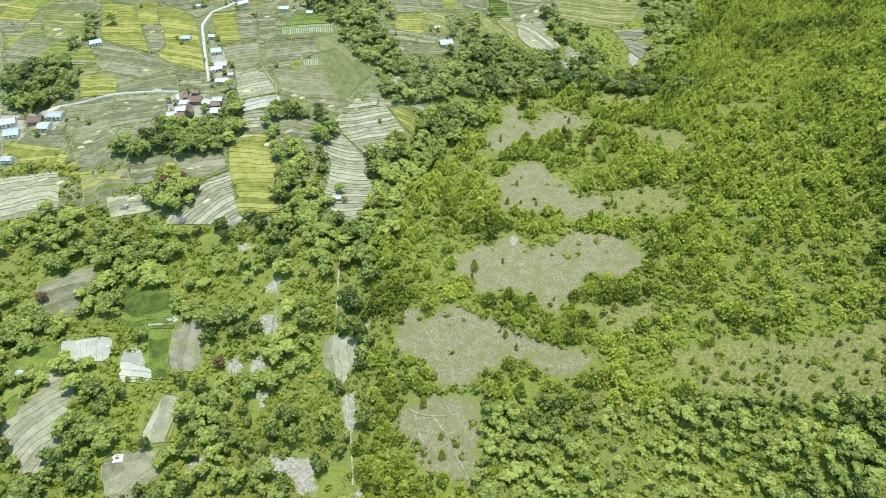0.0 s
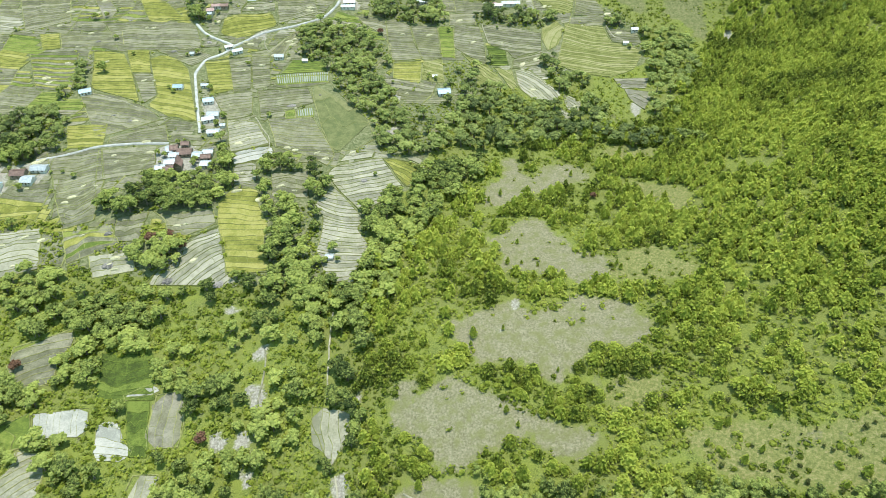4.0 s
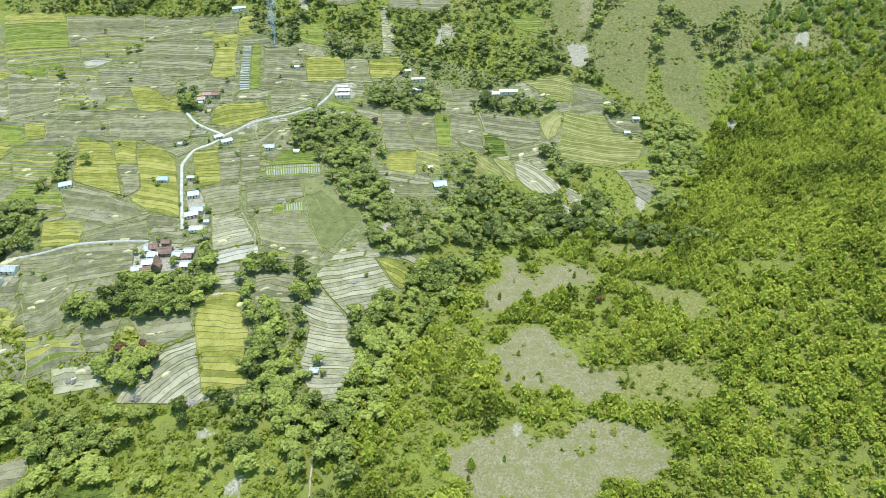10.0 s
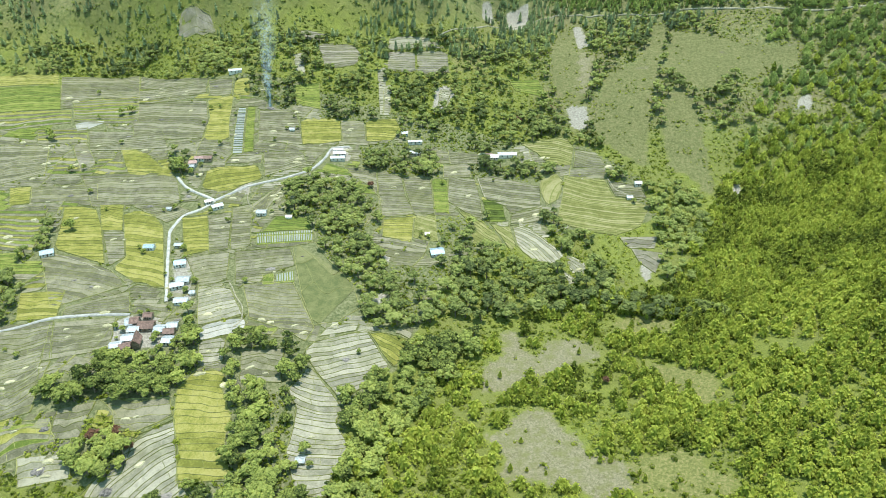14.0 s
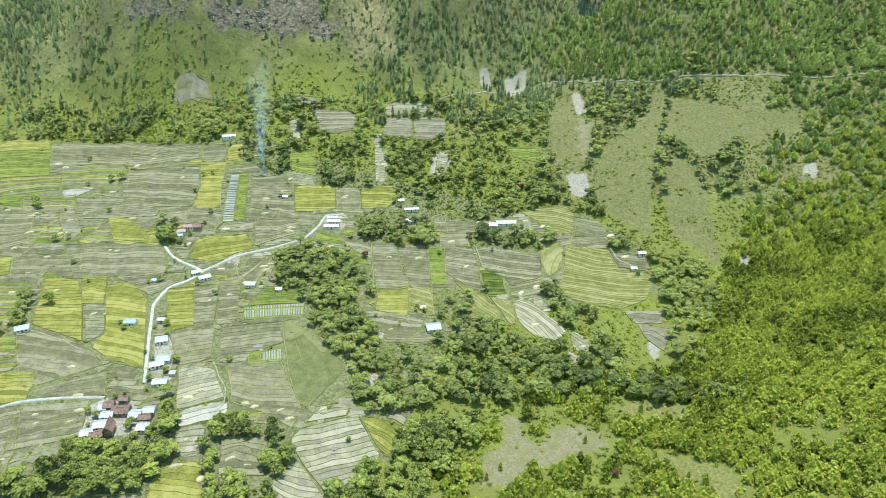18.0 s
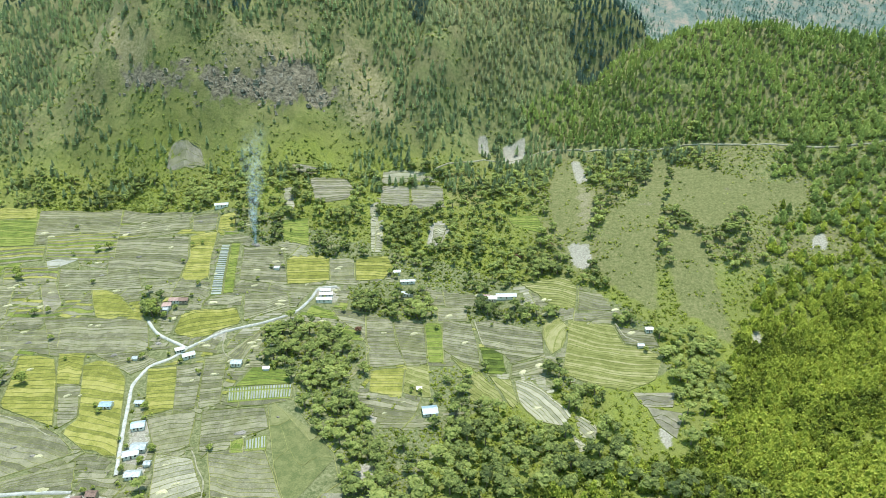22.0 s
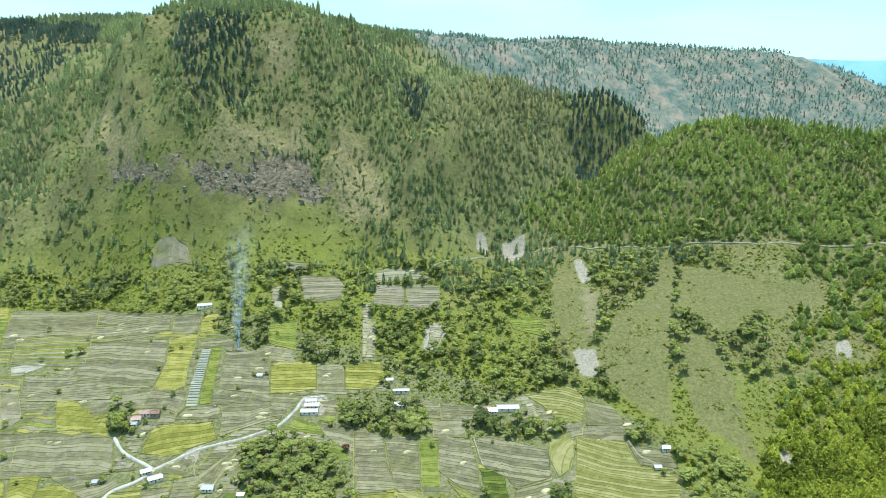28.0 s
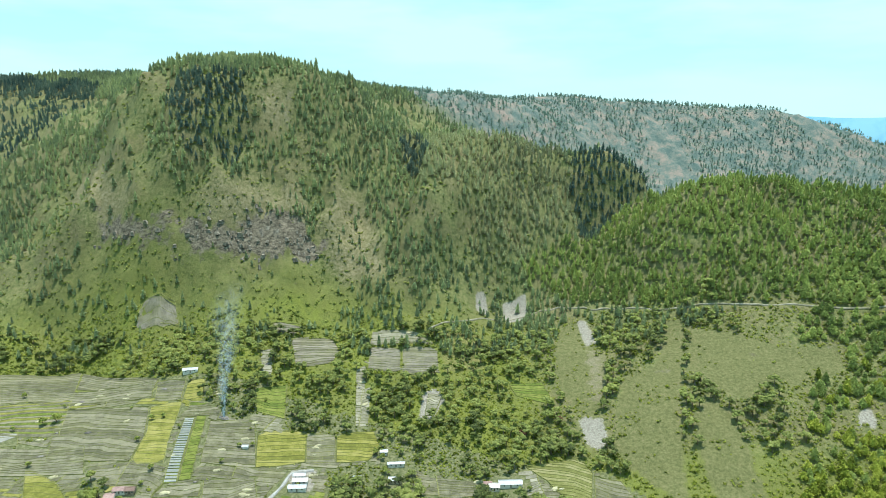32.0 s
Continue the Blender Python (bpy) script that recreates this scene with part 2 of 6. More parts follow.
M_PANE = plain_material("dark_window_glass", [(0.3, (0.03, 0.035, 0.04)), (0.7, (0.06, 0.07, 0.075))], 1.0, 0.15)
M_STRAW = plain_material("threshed_straw", [(0.3, (0.22, 0.22, 0.135)), (0.7, (0.38, 0.37, 0.25))], 1.2, 0.95)
M_ASH = plain_material("ash_and_char", [(0.3, (0.05, 0.05, 0.05)), (0.7, (0.2, 0.19, 0.18))], 0.9, 0.95)
M_MULCH = plain_material("white_plastic_mulch", [(0.3, (0.125, 0.145, 0.14)), (0.7, (0.23, 0.255, 0.25))], 1.5, 0.4)

M_SLOPETRACK = plain_material("hillside_earth_track", [(0.3, (0.12, 0.125, 0.07)), (0.7, (0.27, 0.26, 0.21))], 0.12)


# ---- shape of the land: coarse grid heights fitted to the camera's view, metres ----
def axis_weights(q, knots):
    """Weights of smooth interpolation along one axis of a table."""
    k = np.asarray(knots, float)
    q = np.clip(q, k[0], k[-1])
    i = np.clip(np.searchsorted(k, q) - 1, 0, len(k) - 2)
    h = k[i + 1] - k[i]
    s = (q - k[i]) / h
    w = np.zeros((len(q), len(k)))
    r = np.arange(len(q))
    w[r, i] += 2 * s**3 - 3 * s**2 + 1
    w[r, i + 1] += 3 * s**2 - 2 * s**3
    for j, c in ((i, s**3 - 2 * s**2 + s), (i + 1, s**3 - s**2)):
        a, b = np.maximum(j - 1, 0), np.minimum(j + 1, len(k) - 1)
        m = c * h / (k[b] - k[a])
        np.add.at(w, (r, b), m)
        np.add.at(w, (r, a), -m)
    return w
VALLEY_X = [-520, -400, -300, -200, -100, 0, 100, 200, 300, 400, 520]
VALLEY = {
    60: [-11, -13, -14, -20, -24, -10, 13, 40, 69, 95, 120],
    160: [-7, -9, -10, -11, -23, -6, 13, 43, 71, 93, 116],
    260: [-1, -4, -6, -14, -7, 5, 13, 45, 76, 93, 116],
    360: [10, 5, 4, 6, 3, -1, 7, 37, 71, 86, 114],
    460: [20, 13, 11, 10, 9, 3, 5, 17, 41, 66, 97],
    560: [28, 21, 17, 13, 14, 8, 10, 14, 22, 59, 102],
    640: [35, 33, 28, 35, 21, 19, 23, 40, 49, 77, 120],
    710: [48, 46, 38, 45, 38, 35, 40, 67, 79, 98, 141],
    780: [64, 51, 43, 70, 62, 58, 66, 80, 112, 135, 169],
}
WALL_X = [-600, -450, -330, -250, -170, -90, -20, 50, 120, 200, 290, 450]
WALL = {
    770: [68, 55, 42, 53, 65, 60, 55, 55, 69, 78, 103, 147],
    810: [79, 63, 55, 63, 76, 65, 73, 66, 73, 87, 126, 174],
    845: [89, 76, 88, 94, 96, 74, 100, 76, 82, 105, 155, 190],
    875: [99, 92, 134, 150, 128, 95, 138, 84, 96, 125, 181, 192],
    910: [111, 114, 191, 214, 175, 135, 177, 129, 122, 146, 204, 190],
    960: [131, 148, 258, 280, 248, 202, 211, 197, 175, 171, 196, 176],
    1020: [156, 199, 322, 330, 326, 250, 245, 239, 229, 228, 186, 152],
    1100: [190, 263, 330, 333, 330, 275, 248, 242, 228, 202, 152, 124],
}
RIM_X = [-800, -600, -450, -300, -150, 0, 150, 300, 450, 650, 900, 1300]
RIM = {
    780: [92, 71, 56, 43, 65, 58, 74, 112, 154, 191, 193, 138],
    870: [116, 97, 89, 138, 109, 134, 101, 182, 192, 197, 182, 125],
    960: [144, 131, 148, 274, 234, 214, 172, 196, 176, 176, 158, 111],
    1060: [181, 173, 236, 336, 310, 249, 220, 161, 136, 137, 125, 96],
    1200: [244, 244, 294, 333, 310, 238, 193, 133, 111, 109, 101, 79],
    1400: [330, 342, 338, 334, 331, 269, 177, 122, 100, 88, 80, 66],
    1650: [340, 341, 338, 334, 337, 329, 297, 236, 170, 150, 110, 73],
    1950: [335, 336, 336, 334, 330, 326, 330, 336, 326, 310, 292, 160],
}
def table_height(x, y, xs, rows):
    t = np.array([rows[k] for k in rows], float)
    return ((axis_weights(y, list(rows)) @ t) * axis_weights(x, xs)).sum(1)
def smooth(a, lo, hi):
    s = np.clip((a - lo) / (hi - lo), 0, 1)
    return s * s * (3 - 2 * s)
def lattice(i, j, seed):
    v = np.sin(i * 127.1 + j * 311.7 + seed * 74.7) * 43758.5453
    return v - np.floor(v)
def value_noise(x, y, size, seed=0):
    """Smooth noise between -1 and 1 with lumps of the given size."""
    x, y = x / size, y / size
    i, j = np.floor(x), np.floor(y)
    u, v = smooth(x - i, 0, 1), smooth(y - j, 0, 1)
    top = lattice(i, j, seed) * (1 - u) + lattice(i + 1, j, seed) * u
    low = lattice(i, j + 1, seed) * (1 - u) + lattice(i + 1, j + 1, seed) * u
    return 2 * (top * (1 - v) + low * v) - 1
GULLIES = [
    (((178, 966), (230, 992), (300, 1020), (380, 1060)), 34, 20),
    (((-35, 1060), (-25, 960), (-41, 895), (-20, 850)), 20, 15),
    (((-300, 985), (-318, 930), (-345, 890)), 14, 14),
    (((-205, 960), (-240, 925), (-262, 890)), 14, 12),
    (((-120, 960), (-135, 920), (-118, 880)), 12, 11),
    (((60, 1000), (40, 930), (10, 880)), 14, 14),
]


def height(x, y):
    shape = np.broadcast(x, y).shape
    x, y = (np.ravel(np.broadcast_to(a, shape)).astype(float) for a in (x, y))
    far = np.maximum(smooth(y, 1025, 1095), smooth(np.abs(x + 75), 420, 520) * smooth(y, 600, 780))
    wall = smooth(y, 772, 800) * (1 - far)
    z = table_height(x, y, VALLEY_X, VALLEY) * (1 - far - wall)
    z += table_height(x, y, WALL_X, WALL) * wall + table_height(x, y, RIM_X, RIM) * far
    steep = smooth(y + 0.25 * np.abs(x), 840, 960) * (1 - 0.75 * smooth(z, 300, 335))
    ridged = 0.5 - np.abs(value_noise(x + 0.35 * y, y * 0.45, 62, 3))
    z += steep * (32 * (1 - 0.65 * smooth(x, 60, 170)) * ridged + 13 * (0.5 - np.abs(value_noise(x + 0.3 * y, y * 0.5, 26, 5))) + 7 * (0.5 - np.abs(value_noise(x, y * 0.6, 13, 6))) + 2.2 * value_noise(x, y, 6, 7))
    crag = smooth(z, 96, 118) * (1 - smooth(z, 165, 190)) * smooth(x, -330, -290) * (1 - smooth(x, -130, -100)) * smooth(y, 820, 850) * (1 - smooth(y, 905, 930))
    z += crag * (5 * np.abs(value_noise(x, y, 13, 15)) + 4 * np.abs(value_noise(x, y, 7, 16)) - 3)
    # gullies between the spurs
    for line, deep, wide in GULLIES if y.max() > 820 else ():
        near = np.full(len(x), 1e9)
        for (ax, ay), (bx, by) in zip(line[:-1], line[1:]):
            k = np.clip(((x - ax) * (bx - ax) + (y - ay) * (by - ay)) / ((bx - ax) ** 2 + (by - ay) ** 2), 0, 1)
            near = np.minimum(near, np.hypot(x - ax - k * (bx - ax), y - ay - k * (by - ay)))
        z -= deep * np.exp(-((near / wide) ** 2))
    rough = smooth(x, 60, 130) * (1 - smooth(y, 820, 900))
    z += rough * (2.2 * value_noise(x, y, 45, 8) + 0.8 * value_noise(x, y, 16, 9))
    z += 0.25 * value_noise(x, y, 24, 11)
    return z.reshape(shape)


# ---- land cover in plan ----
COVERS, GROVES, LANES = [], [], []


def cover(kind, *ring):
    COVERS.append((kind, np.array(ring, float)))


def grove(kind, *ring):
    GROVES.append((kind, np.array(ring, float)))


def lane(kind, *line):
    LANES.append((kind, np.array(line, float)))


def inside(ring, x, y):
    """Which points lie inside a ring of plan points."""
    hit = np.zeros(len(x), bool)
    box = (x > ring[:, 0].min()) & (x < ring[:, 0].max()) & (y > ring[:, 1].min()) & (y < ring[:, 1].max())
    px, py, got = x[box], y[box], np.zeros(box.sum(), bool)
    for (ax, ay), (bx, by) in zip(ring, np.roll(ring, -1, 0)):
        if ay != by:
            got ^= ((ay > py) != (by > py)) & (px < (bx - ax) * (py - ay) / (by - ay) + ax)
    hit[box] = got
    return hit


def near_line(line, x, y, reach):
    """Which points lie within reach of a line of plan points."""
    hit = np.zeros(len(x), bool)
    for a, b in zip(line[:-1], line[1:]):
        d = b - a
        box = np.where((x > min(a[0], b[0]) - reach) & (x < max(a[0], b[0]) + reach) & (y > min(a[1], b[1]) - reach) & (y < max(a[1], b[1]) + reach))[0]
        s = np.clip(((x[box] - a[0]) * d[0] + (y[box] - a[1]) * d[1]) / (d @ d), 0, 1)
        hit[box] |= np.hypot(x[box] - a[0] - s * d[0], y[box] - a[1] - s * d[1]) < reach
    return hit


cover("bare", (69, 883), (94, 885), (94, 856), (73, 847))
cover("bare", (41, 883), (52, 886), (54, 862), (43, 862))
cover("bare", (-50, 181), (-45, 181), (-45, 163), (-48, 162))
cover("bare", (33, 281), (37, 279), (38, 271), (35, 269))
cover("bare", (23, 255), (30, 261), (29, 257), (25, 251))
cover("bare", (-125, 284), (-116, 283), (-115, 278), (-125, 280))
cover("bare", (136, 475), (146, 482), (141, 465), (137, 467))
cover("bare", (-44, 512), (-40, 513), (-34, 491), (-41, 488))
cover("bare", (-47, 451), (-36, 453), (-35, 440), (-44, 441))
cover("bare", (-88, 261), (-85, 262), (-84, 256), (-86, 256))
cover("bare", (-97, 192), (-95, 193), (-93, 185), (-95, 184))
cover("bare", (-88, 219), (-86, 220), (-84, 214), (-86, 213))
cover("bare", (-117, 207), (-113, 208), (-111, 204), (-115, 203))
cover("bare", (-46, 218), (-43, 228), (-41, 225), (-42, 216))
cover("bare", (-97, 233), (-93, 235), (-90, 218), (-93, 216))
cover("bare", (-97, 207), (-94, 210), (-92, 198), (-95, 197))
cover("bare", (-122, 151), (-118, 159), (-115, 158), (-119, 146))
cover("bare", (-97, 256), (-94, 258), (-93, 247), (-96, 247))
cover("bare", (-44, 140), (-39, 139), (-38, 134), (-43, 135))
cover("bare", (-203, 415), (-195, 424), (-165, 419), (-157, 397), (-176, 394), (-195, 392))
cover("bare", (-313, 397), (-298, 400), (-285, 372), (-301, 370))
cover("bare", (-294, 400), (-270, 403), (-261, 380), (-281, 378))
cover("bare", (-189, 488), (-178, 488), (-161, 437), (-173, 437))
cover("bare", (-103, 651), (-84, 655), (-82, 632), (-97, 628))
cover("bare", (137, 485), (141, 484), (142, 472), (139, 463), (136, 472))
grove("wood", (-219, 368), (-190, 384), (-154, 388), (-163, 427), (-153, 425), (-139, 381), (-147, 358), (-185, 351), (-208, 347))
grove("wood", (-127, 387), (-122, 409), (-90, 404), (-81, 389), (-79, 369), (-85, 366), (-93, 389), (-115, 392), (-117, 378), (-118, 365))
grove("wood", (-116, 365), (-96, 366), (-87, 342), (-84, 309), (-67, 289), (-65, 279), (-101, 282), (-110, 327))
grove("wood", (-188, 327), (-176, 333), (-157, 330), (-153, 314), (-164, 308), (-181, 308))
grove("wood", (-131, 589), (-108, 604), (-83, 597), (-67, 576), (-48, 569), (-46, 545), (-61, 519), (-47, 506), (-34, 486), (-16, 443), (-29, 417), (-48, 423), (-55, 457), (-77, 481), (-97, 523), (-121, 547))
grove("wood", (-54, 360), (-27, 384), (-22, 402), (2, 410), (24, 421), (20, 395), (-10, 353), (-28, 308), (-31, 281), (-50, 285), (-46, 316))
grove("wood", (2, 496), (40, 511), (71, 495), (87, 467), (115, 452), (150, 433), (169, 409), (113, 426), (71, 431), (31, 427), (6, 432), (-22, 420), (-36, 465), (-10, 481))
grove("wood", (75, 552), (91, 550), (93, 516), (106, 508), (121, 479), (115, 452), (101, 459), (98, 487), (83, 509))
grove("wood", (-75, 654), (-45, 663), (-8, 646), (-3, 607), (-32, 606), (-72, 622))
grove("wood", (24, 626), (94, 620), (92, 599), (59, 602), (24, 607))
grove("wood", (-54, 740), (-16, 758), (53, 759), (94, 713), (118, 690), (104, 659), (74, 660), (47, 640), (-3, 650), (-35, 676), (-57, 692))
grove("wood", (-127, 745), (-66, 751), (-57, 692), (-77, 683), (-115, 688))
grove("wood", (-196, 754), (-150, 749), (-139, 710), (-153, 699), (-190, 722))
grove("wood", (-469, 801), (-361, 826), (-211, 773), (-206, 747), (-312, 766), (-391, 754), (-449, 757))
grove("wood", (136, 607), (169, 586), (197, 556), (181, 485), (149, 454), (158, 504), (163, 559), (138, 592))
grove("wood", (43, 802), (109, 786), (104, 735), (52, 751))
grove("wood", (-300, 462), (-284, 459), (-259, 410), (-270, 405))
grove("wood", (-316, 541), (-300, 538), (-282, 497), (-287, 482), (-292, 475))
grove("wood", (-323, 708), (-300, 711), (-283, 676), (-305, 672))
grove("wood", (-238, 627), (-218, 618), (-213, 591), (-223, 591))
grove("shrub", (34, 560), (-11, 547), (6, 502), (44, 510))
grove("shrub", (-34, 484), (2, 487), (6, 448), (-23, 436))
grove("wood", (181, 590), (201, 572), (196, 523), (170, 513), (167, 554))
grove("wood", (-472, 832), (-345, 834), (-267, 816), (-209, 759), (-268, 764), (-362, 784), (-436, 765))
grove("wood", (-344, 833), (-198, 784), (-186, 742), (-303, 775), (-390, 745), (-416, 789))
grove("wood", (-334, 448), (-298, 464), (-278, 457), (-256, 403), (-288, 397), (-314, 404))
grove("wood", (-220, 368), (-184, 377), (-173, 350), (-201, 345), (-214, 347))
grove("wood", (-57, 657), (-21, 658), (-3, 624), (-3, 609), (-35, 608), (-66, 630))
grove("wood", (26, 628), (96, 620), (91, 600), (61, 600), (30, 606))
grove("shrub", (-89, 191), (-66, 193), (-54, 180), (-54, 157), (-78, 159), (-90, 177))
grove("shrub", (-155, 282), (-130, 277), (-124, 234), (-146, 235))
grove("shrub", (37, 166), (64, 165), (64, 146), (40, 143))
grove("shrub", (-90, 232), (-59, 229), (-56, 204), (-71, 187), (-90, 194))
grove("shrub", (-186, 256), (-158, 257), (-152, 235), (-167, 232), (-181, 235))
grove("shrub", (-49, 261), (-29, 240), (-31, 213), (-46, 218))
grove("shrub", (-206, 231), (-168, 236), (-146, 203), (-167, 188), (-189, 204))
grove("shrub", (163, 521), (172, 505), (181, 489), (168, 451), (152, 455), (158, 486))
grove("wood", (78, 557), (88, 556), (93, 540), (93, 512), (83, 505), (80, 527))
grove("wood", (102, 479), (114, 473), (117, 451), (101, 451), (99, 469))
grove("shrub", (93, 529), (110, 520), (110, 497), (99, 501))
grove("wood", (-184, 322), (-174, 332), (-156, 325), (-152, 316), (-159, 305), (-171, 303), (-182, 312))
cover("bare", (-90, 158), (-63, 155), (-59, 136), (-67, 137), (-71, 146), (-82, 149), (-89, 150))
cover("dry", (-24, 172), (-20, 179), (-10, 180), (16, 179), (15, 167), (12, 137), (1, 139), (-6, 143), (-14, 143), (-13, 156), (-21, 161))
cover("dry", (-21, 234), (-17, 229), (-16, 215), (-9, 222), (-2, 234), (10, 224), (27, 216), (29, 211), (45, 203), (69, 199), (66, 185), (54, 183), (42, 194), (28, 195), (15, 190), (5, 182), (-4, 184), (-10, 198), (-27, 205), (-27, 222))
cover("dry", (1, 264), (23, 272), (38, 282), (38, 267), (51, 267), (71, 280), (94, 271), (103, 256), (97, 241), (75, 244), (59, 230), (55, 219), (47, 223), (39, 235), (25, 235), (10, 234), (13, 243), (4, 252))
cover("grass", (75, 225), (105, 221), (98, 214), (86, 209), (75, 207))
cover("dry", (24, 334), (37, 340), (41, 352), (54, 354), (64, 341), (71, 330), (73, 318), (88, 309), (92, 292), (66, 290), (64, 302), (44, 300), (29, 304), (32, 318))
cover("grass", (88, 309), (102, 314), (121, 312), (127, 302), (137, 285), (121, 284), (91, 288))
cover("dry", (24, 385), (36, 394), (39, 421), (48, 424), (47, 404), (59, 390), (65, 409), (84, 407), (98, 395), (78, 384), (72, 382), (51, 380), (39, 368), (23, 363))
cover("grass", (102, 394), (124, 377), (148, 355), (139, 337), (126, 352), (122, 367))
cover("grass", (104, 422), (119, 427), (147, 416), (137, 405), (115, 408))
cover("grass", (104, 193), (131, 195), (151, 186), (190, 191), (176, 155), (143, 159), (113, 170), (103, 180))
grove("sparse", (104, 244), (158, 249), (209, 242), (173, 147), (132, 158), (101, 168), (89, 195))
grove("carpet", (37, 165), (64, 165), (64, 149), (49, 140), (33, 149))
grove("carpet", (-83, 188), (-54, 185), (-49, 162), (-62, 155), (-84, 159))
grove("carpet", (-149, 270), (-123, 276), (-108, 248), (-121, 234), (-145, 242))
grove("carpet", (-102, 364), (-83, 365), (-79, 334), (-80, 323), (-96, 345))
# Dark rings: pines here get the needle colour with shade painted in.
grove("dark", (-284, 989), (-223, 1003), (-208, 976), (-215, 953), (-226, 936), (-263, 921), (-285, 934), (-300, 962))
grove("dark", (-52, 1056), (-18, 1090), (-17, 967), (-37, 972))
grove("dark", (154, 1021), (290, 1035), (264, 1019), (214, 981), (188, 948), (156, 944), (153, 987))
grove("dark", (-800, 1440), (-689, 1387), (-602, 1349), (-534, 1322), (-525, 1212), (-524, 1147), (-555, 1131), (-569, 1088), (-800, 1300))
grove("wooded", (-299, 979), (-216, 997), (-195, 958), (-205, 921), (-301, 893), (-326, 912), (-302, 948))
grove("wooded", (-160, 1007), (-125, 1080), (-50, 1150), (-20, 958), (-50, 935), (-84, 965), (-133, 950), (-183, 928), (-203, 937), (-155, 975))
grove("wooded", (-84, 968), (-44, 939), (-7, 946), (-41, 892), (-54, 905))
grove("brown", (-20, 1050), (70, 1050), (150, 1050), (153, 987), (156, 943), (78, 910), (35, 907), (30, 951), (-19, 931))
grove("lush", (168, 943), (243, 968), (300, 950), (367, 897), (428, 845), (385, 765), (247, 808), (141, 854), (95, 891), (97, 911))
grove("wooded", (-41, 892), (35, 907), (97, 911), (94, 885), (47, 891), (29, 881), (-5, 847), (-28, 857))
grove("wooded", (-520, 1170), (-383, 1019), (-344, 993), (-389, 995), (-410, 978), (-473, 968), (-502, 970), (-568, 1086), (-539, 1117))
grove("meadow", (-216, 1000), (-171, 1007), (-164, 971), (-176, 957), (-201, 970))
grove("meadow", (-112, 939), (-84, 957), (-47, 884), (-51, 868), (-99, 883), (-127, 913))
grove("meadow", (-468, 1258), (-308, 986), (-314, 930), (-365, 974), (-379, 1008))
grove("meadow", (-414, 1002), (-362, 952), (-257, 899), (-211, 922), (-153, 924), (-195, 902), (-253, 882), (-367, 904), (-490, 997))
grove("meadow", (-170, 956), (-133, 950), (-181, 914), (-249, 889), (-222, 921))
cover("rock", (-367, 904), (-333, 896), (-304, 882), (-252, 878), (-250, 873), (-296, 874), (-340, 881))
cover("rock", (-268, 876), (-237, 887), (-206, 898), (-191, 907), (-150, 909), (-120, 906), (-129, 886), (-167, 876), (-201, 877), (-240, 873))
cover("dry", (-171, 1007), (-166, 1009), (-163, 976), (-172, 974))
cover("tan", (-112, 938), (-83, 955), (-50, 885), (-52, 871), (-99, 883), (-124, 915))
cover("tan", (-403, 993), (-342, 921), (-293, 883), (-358, 899), (-426, 982))
cover("tan", (-212, 996), (-173, 1003), (-169, 974), (-185, 967))
cover("tan", (-211, 920), (-143, 939), (-127, 916), (-253, 884))
cover("bare", (-8, 742), (2, 749), (10, 734), (0, 712), (-12, 709))
cover("grass", (5, 820), (44, 833), (44, 770), (10, 768))
cover("bare", (137, 834), (147, 832), (150, 795), (139, 790))
cover("dry", (137, 787), (152, 773), (145, 735), (134, 709), (129, 721))
cover("bare", (116, 703), (132, 698), (133, 677), (126, 666), (116, 675))
cover("sward", (121, 831), (136, 839), (143, 781), (147, 752), (132, 697), (112, 717), (106, 762))
cover("sward", (155, 732), (170, 743), (190, 743), (215, 806), (230, 802), (205, 730), (186, 688), (179, 637), (173, 605), (157, 618), (140, 651), (133, 671), (147, 705))
cover("sward", (196, 675), (212, 691), (226, 677), (222, 619), (221, 584), (214, 568), (204, 592), (189, 604), (191, 644))
cover("sward", (228, 789), (260, 761), (285, 738), (331, 732), (324, 707), (284, 700), (257, 702), (242, 686), (221, 704), (212, 728))
cover("bare", (314, 668), (324, 670), (320, 655), (313, 649), (314, 659), (305, 651))
cover("bare", (233, 584), (241, 586), (241, 574), (231, 569))
grove("pines", (187, 682), (207, 713), (197, 664), (190, 614), (191, 588), (173, 593), (177, 637))
grove("pines", (161, 819), (209, 814), (198, 772), (166, 745), (145, 706), (147, 752))
grove("pines", (236, 682), (259, 695), (324, 689), (363, 695), (273, 532), (221, 538), (224, 594))
grove("pines", (151, 642), (168, 589), (197, 563), (188, 542), (172, 565), (147, 609), (128, 655))
cover("bare", (-53, 184), (-44, 187), (-45, 167), (-49, 164))
cover("bare", (-103, 255), (-98, 255), (-96, 249), (-100, 247))
cover("bare", (-102, 233), (-97, 236), (-93, 224), (-97, 220))
cover("bare", (-104, 207), (-100, 210), (-95, 204), (-99, 199))
cover("bare", (-95, 191), (-90, 188), (-90, 180), (-93, 183))
cover("bare", (-116, 207), (-110, 210), (-105, 202), (-111, 198))
cover("bare", (-170, 579), (-158, 591), (-156, 574), (-167, 574))
lane("road", (-280, 405), (-260, 411), (-243, 420), (-219, 423), (-195, 424))
lane("road", (-177, 437), (-190, 477), (-205, 524), (-202, 546), (-189, 554), (-182, 566))
lane("road", (-220, 593), (-209, 580), (-193, 572), (-182, 566))
lane("road", (-182, 566), (-161, 584), (-133, 597), (-112, 613), (-103, 635), (-101, 649), (-85, 653))
lane("path", (-159, 585), (-157, 567), (-151, 555), (-143, 552))
